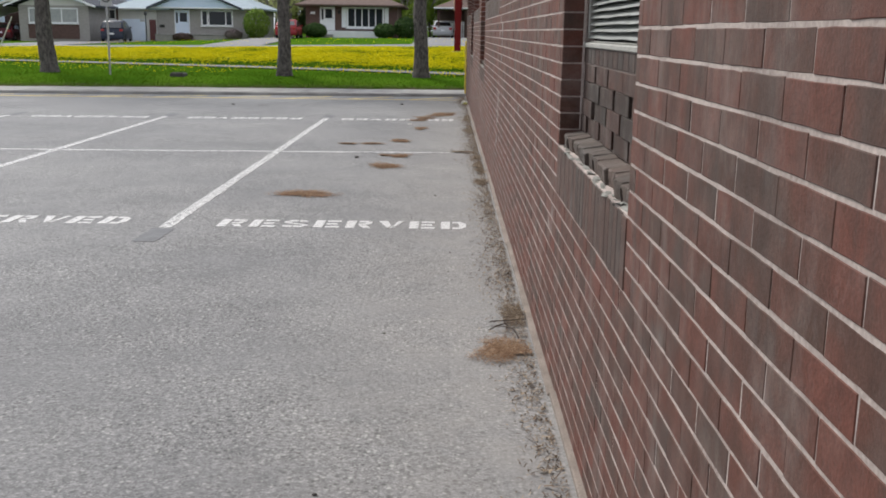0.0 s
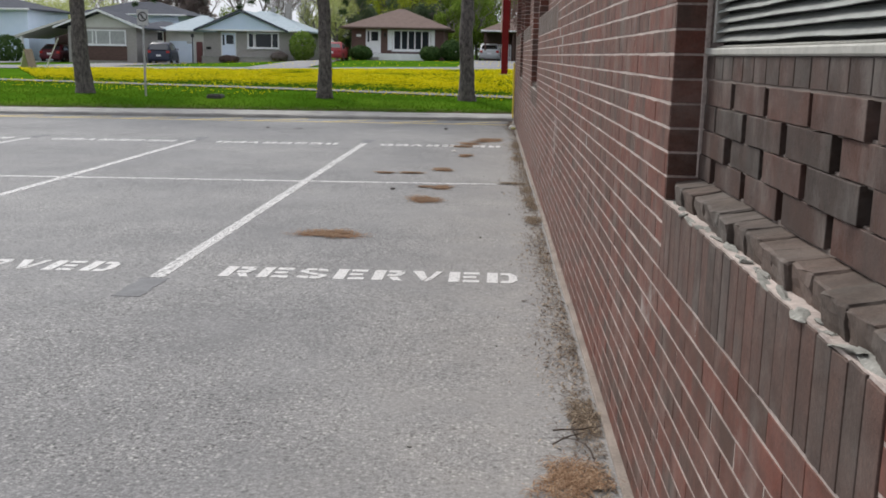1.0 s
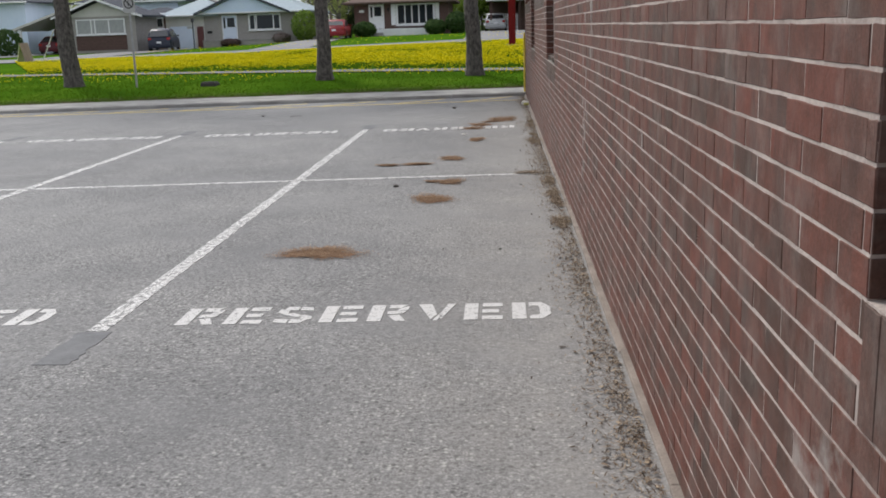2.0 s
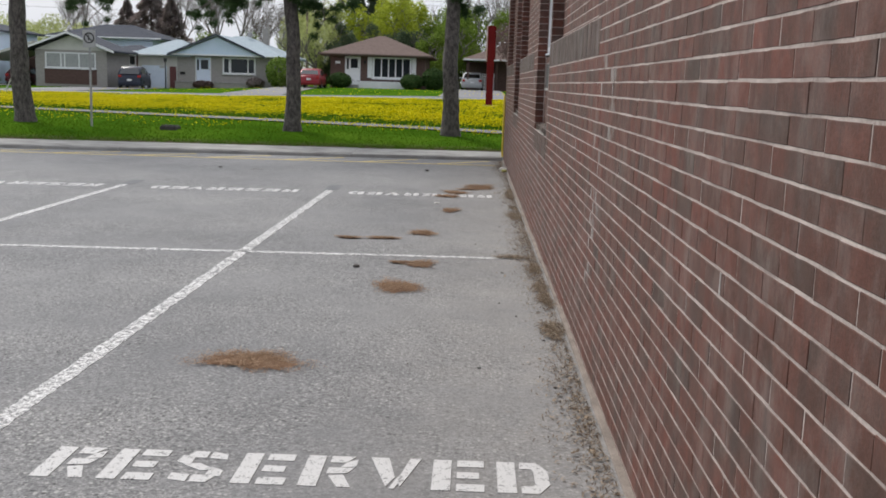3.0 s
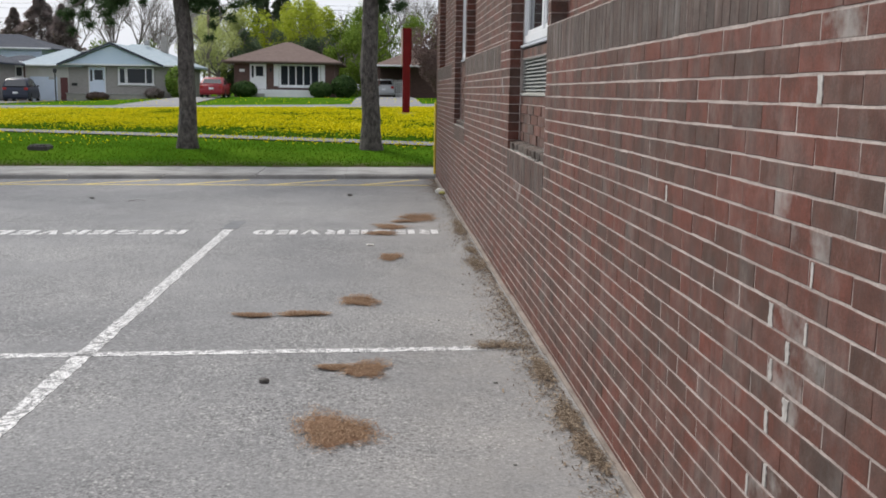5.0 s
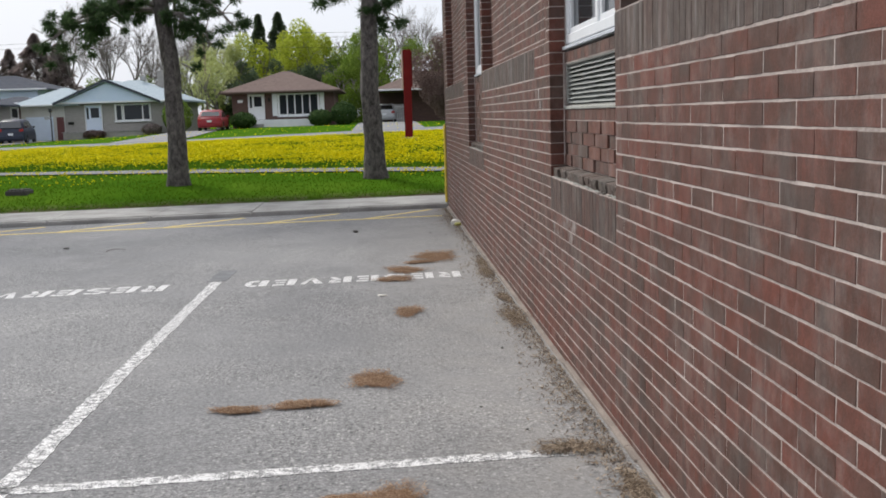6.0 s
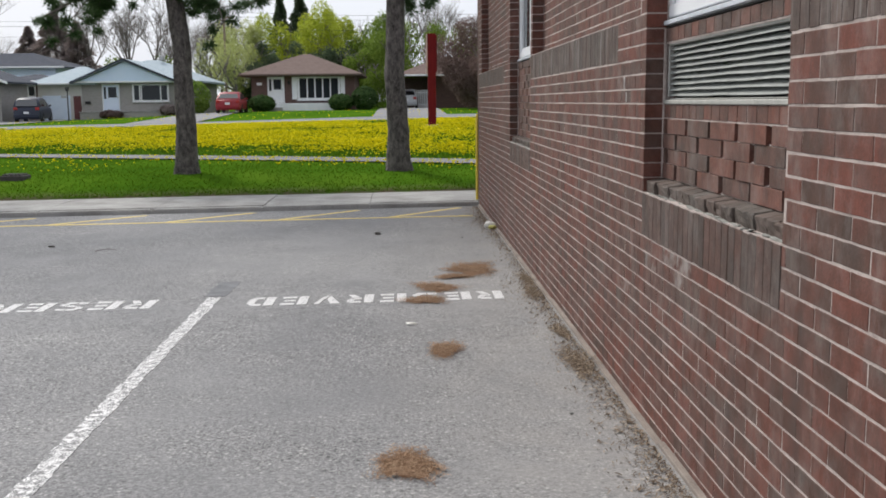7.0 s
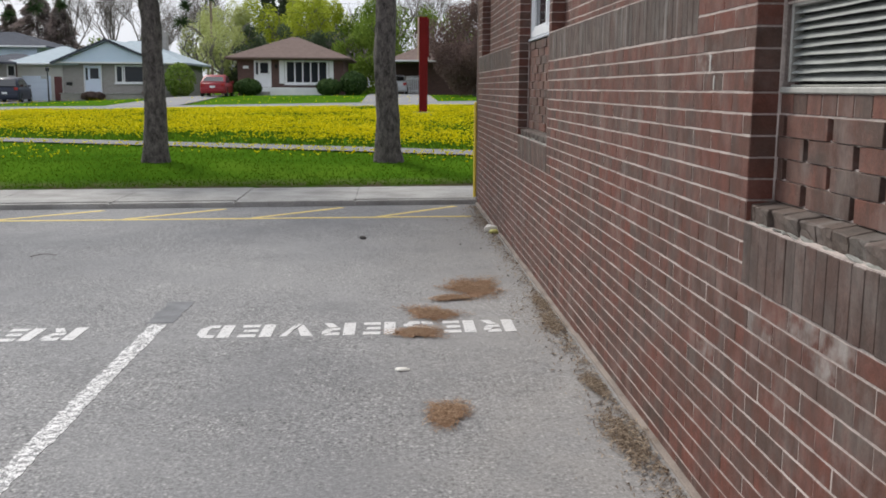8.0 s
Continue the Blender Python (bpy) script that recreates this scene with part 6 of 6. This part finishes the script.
            tube(v, f, [(s * (W * 1.005 - 0.10), yy, rad - 0.05), (s * (W * 1.005 - 0.02), yy, rad - 0.05)], [rad * 0.62, rad * 0.60], 16)
            carpart("rim", raw("rim", v, f, M_RIM), "alloy rim", wh)
    carpart("bumper", mesh_of("bumper", boxed(-W * 0.9, W * 0.9, -0.518 * L, -0.46 * L, low + 0.08, low + 0.34, bevel=0.04), m))
    carpart("number_plate", mesh_of("number_plate", boxed(-0.17, 0.17, -0.521 * L, -0.5185 * L, low + 0.36, low + 0.50), M_PLATE), "pale blank plate")
    return t


car(-26.5, 80.6, 9, 4.6, 1.85, 1.66, (0.025, 0.03, 0.05), "dark navy crossover car parked on the driveway", True)
car(-12.75, 81.0, 2, 4.5, 1.78, 1.42, (0.27, 0.02, 0.028), "bright red sedan parked on the driveway", False)
car(-35.7, 82.0, 5, 4.4, 1.75, 1.38, (0.09, 0.014, 0.02), "dark maroon sedan parked under the carport", False)
car(-0.42, 88.8, 0, 4.5, 1.8, 1.45, (0.45, 0.46, 0.47), "silver car parked inside the open carport", False)

# ---- things on the lawn ----
z = land_z(0.47, 48.4)
pil = thing("sign_pillar", "tall red painted steel sign pillar on the lawn", "pillar", at=(0.47, 48.4, z))
part("post", boxed(0.34, 0.65, 48.25, 48.55, z - 0.05, z + 3.55, bevel=0.012), M_REDPOST, pil)
part("side_plate", boxed(0.654, 0.70, 48.30, 48.50, z + 2.1, z + 3.5, bevel=0.01), M_REDPOST, pil, "darker red side plate")
part("edge_trim", boxed(0.28, 0.336, 48.28, 48.52, z + 2.0, z + 3.52, bevel=0.01), M_PINKPOST, pil, "faded pink sign edge")
part("base_block", boxed(0.16, 0.86, 48.05, 48.75, z - 0.05, z + 0.10, bevel=0.02), M_CONC, pil, "concrete base")

z = land_z(-9.08, 27.0)
sg = thing("parking_sign", "no-parking sign on a galvanised steel post", "sign", at=(-9.08, 27.0, z))
part("post", boxed(-9.105, -9.055, 26.98, 27.01, z - 0.2, 2.35, bevel=0.006), M_STEEL, sg)
pl = part("sign_plate", boxed(-9.23, -8.93, 26.962, 26.974, 1.98, 2.38, bevel=0.004), M_SIGN, sg, "pale sign plate")
v, f = [], []
n = 28
for k in range(n):
    a = 2 * math.pi * k / n
    for rr in (0.095, 0.125):
        v.append((-9.08 + rr * math.cos(a), 26.958, 2.20 + rr * math.sin(a)))
for k in range(n):
    k2 = (k + 1) % n
    f.append((2 * k, 2 * k + 1, 2 * k2 + 1, 2 * k2))
part("ring", raw("ring", v, f, M_BLACK), M_BLACK, pl, "dark prohibition ring")
part("slash", raw("slash", [(-9.155, 26.9565, 2.26), (-9.135, 26.9565, 2.28), (-9.005, 26.9565, 2.14), (-9.025, 26.9565, 2.12)], [(0, 3, 2, 1)], M_BLACK), M_BLACK, pl, "dark slash")
part("bar", boxed(-9.10, -9.075, 26.9555, 26.9575, 2.13, 2.27), M_BLACK, pl)

z = land_z(-7.26, 27.0)
dr = thing("drain_grate", "dark cast-iron drain grate standing in the grass", "drain", at=(-7.26, 27.0, z))
part("frame", boxed(-7.45, -7.07, 26.9, 27.3, z - 0.05, z + 0.075, bevel=0.012), M_RUST, dr)
for i in range(5):
    part("bar", boxed(-7.42 + 0.07 * i, -7.39 + 0.07 * i, 26.93, 27.27, z + 0.076, z + 0.098), M_RUST, dr)

z = land_z(-26, 56)
bd = thing("sandwich_board", "pale green folding board standing on the verge", "sign board", at=(-25.9, 56, z))
for s in (-1, 1):
    bm = boxed(-26.25, -25.65, 55.98, 56.02, 0, 1.15, bevel=0.008)
    bmesh.ops.rotate(bm, verts=bm.verts, cent=(-25.95, 56, 1.15), matrix=Matrix.Rotation(radians(16 * s), 3, "X"))
    bmesh.ops.rotate(bm, verts=bm.verts, cent=(-25.95, 56, 0), matrix=Matrix.Rotation(radians(70), 3, "Z"))
    bmesh.ops.translate(bm, verts=bm.verts, vec=(0, 0, z - 0.05))
    part("panel", bm, M_BOARD if s > 0 else M_WOOD, bd)
v, f = [], []
tube(v, f, [(-25.2, 56.4, z), (-24.4, 56.5, z + 1.75)], [0.04, 0.035], 6)
tagged(new("leaning_pole", raw("leaning_pole", v, f, M_CREAM)), "pale wooden pole leaning beside the board", "pole")

z = land_z(-24.55, 82)
lp = thing("garden_lamp_post", "black garden lamp post with a hanging plaque", "lamp post", at=(-24.55, 82, z))
v, f = [], []
tube(v, f, [(-24.55, 82, z - 0.1), (-24.55, 82, z + 1.8), (-24.55, 82, z + 2.1)], [0.05, 0.045, 0.04], 8)
part("post", raw("post", v, f, M_BLACK), M_BLACK, lp)
part("lantern", boxed(-24.66, -24.44, 81.9, 82.1, z + 2.1, z + 2.4, bevel=0.03), M_BLACK, lp)
part("plaque", boxed(-25.0, -24.62, 81.98, 82.01, z + 1.6, z + 1.78), M_SIGN, lp)

# utility poles and cables behind the houses
poles = []
for i, x in enumerate((-52.0, -16.6, 19.0)):
    z = land_z(x, 101)
    up = thing("utility_pole", "grey wooden utility pole behind the houses", "utility pole", "utility poles", at=(x, 101, z))
    v, f = [], []
    tube(v, f, [(x, 101, z - 0.2), (x, 101, z + 9.0)], [0.14, 0.10], 8)
    part("pole", raw("pole", v, f, M_WOOD), M_WOOD, up)
    part("crossarm", boxed(x - 0.9, x + 0.9, 100.84, 100.89, z + 8.3, z + 8.42), M_WOOD, up)
    poles.append((x, z))
for k, (dy, hz) in enumerate(((0.0, 8.5), (0.3, 7.6), (-0.2, 8.9))):
    v, f = [], []
    for (xa, za), (xb, zb) in zip(poles, poles[1:]):
        pts = [(xa + (xb - xa) * i / 12, 101 + dy, za + (zb - za) * i / 12 + hz - 2.4 * (i / 12) * (1 - i / 12)) for i in range(13)]
        tube(v, f, pts, [0.011] * 13, 4)
    tagged(new("overhead_cable", raw("overhead_cable", v, f, M_BLACK)), "thin dark overhead cable against the sky", "cable", "overhead cables")

# plain unseen brick block added behind the walk: closes yard, cuts jambs' sky light
nb = thing("unseen_sky_blocker", "unseen plain two-storey brown brick block added behind the yard to cut sky light", "building", at=(-6, -12, 0))
part("wall", boxed(-24, 10.5, -16, -8.5, -0.3, 7.5), M_HBROWN, nb)
part("roof", boxed(-24.2, 10.7, -16.2, -8.3, 7.5, 7.7), M_ROOFDARK, nb)

# ---- bricks that the walk passes nearest ----
for l, c, turn, salted in near_bricks:
    piece("brick", shared_brick(l, HB, 0.03, M_SALT if salted else M_BRICK1, "salt_brick" if salted else "brick"), wall, c, (0, 0, turn * 0.6))
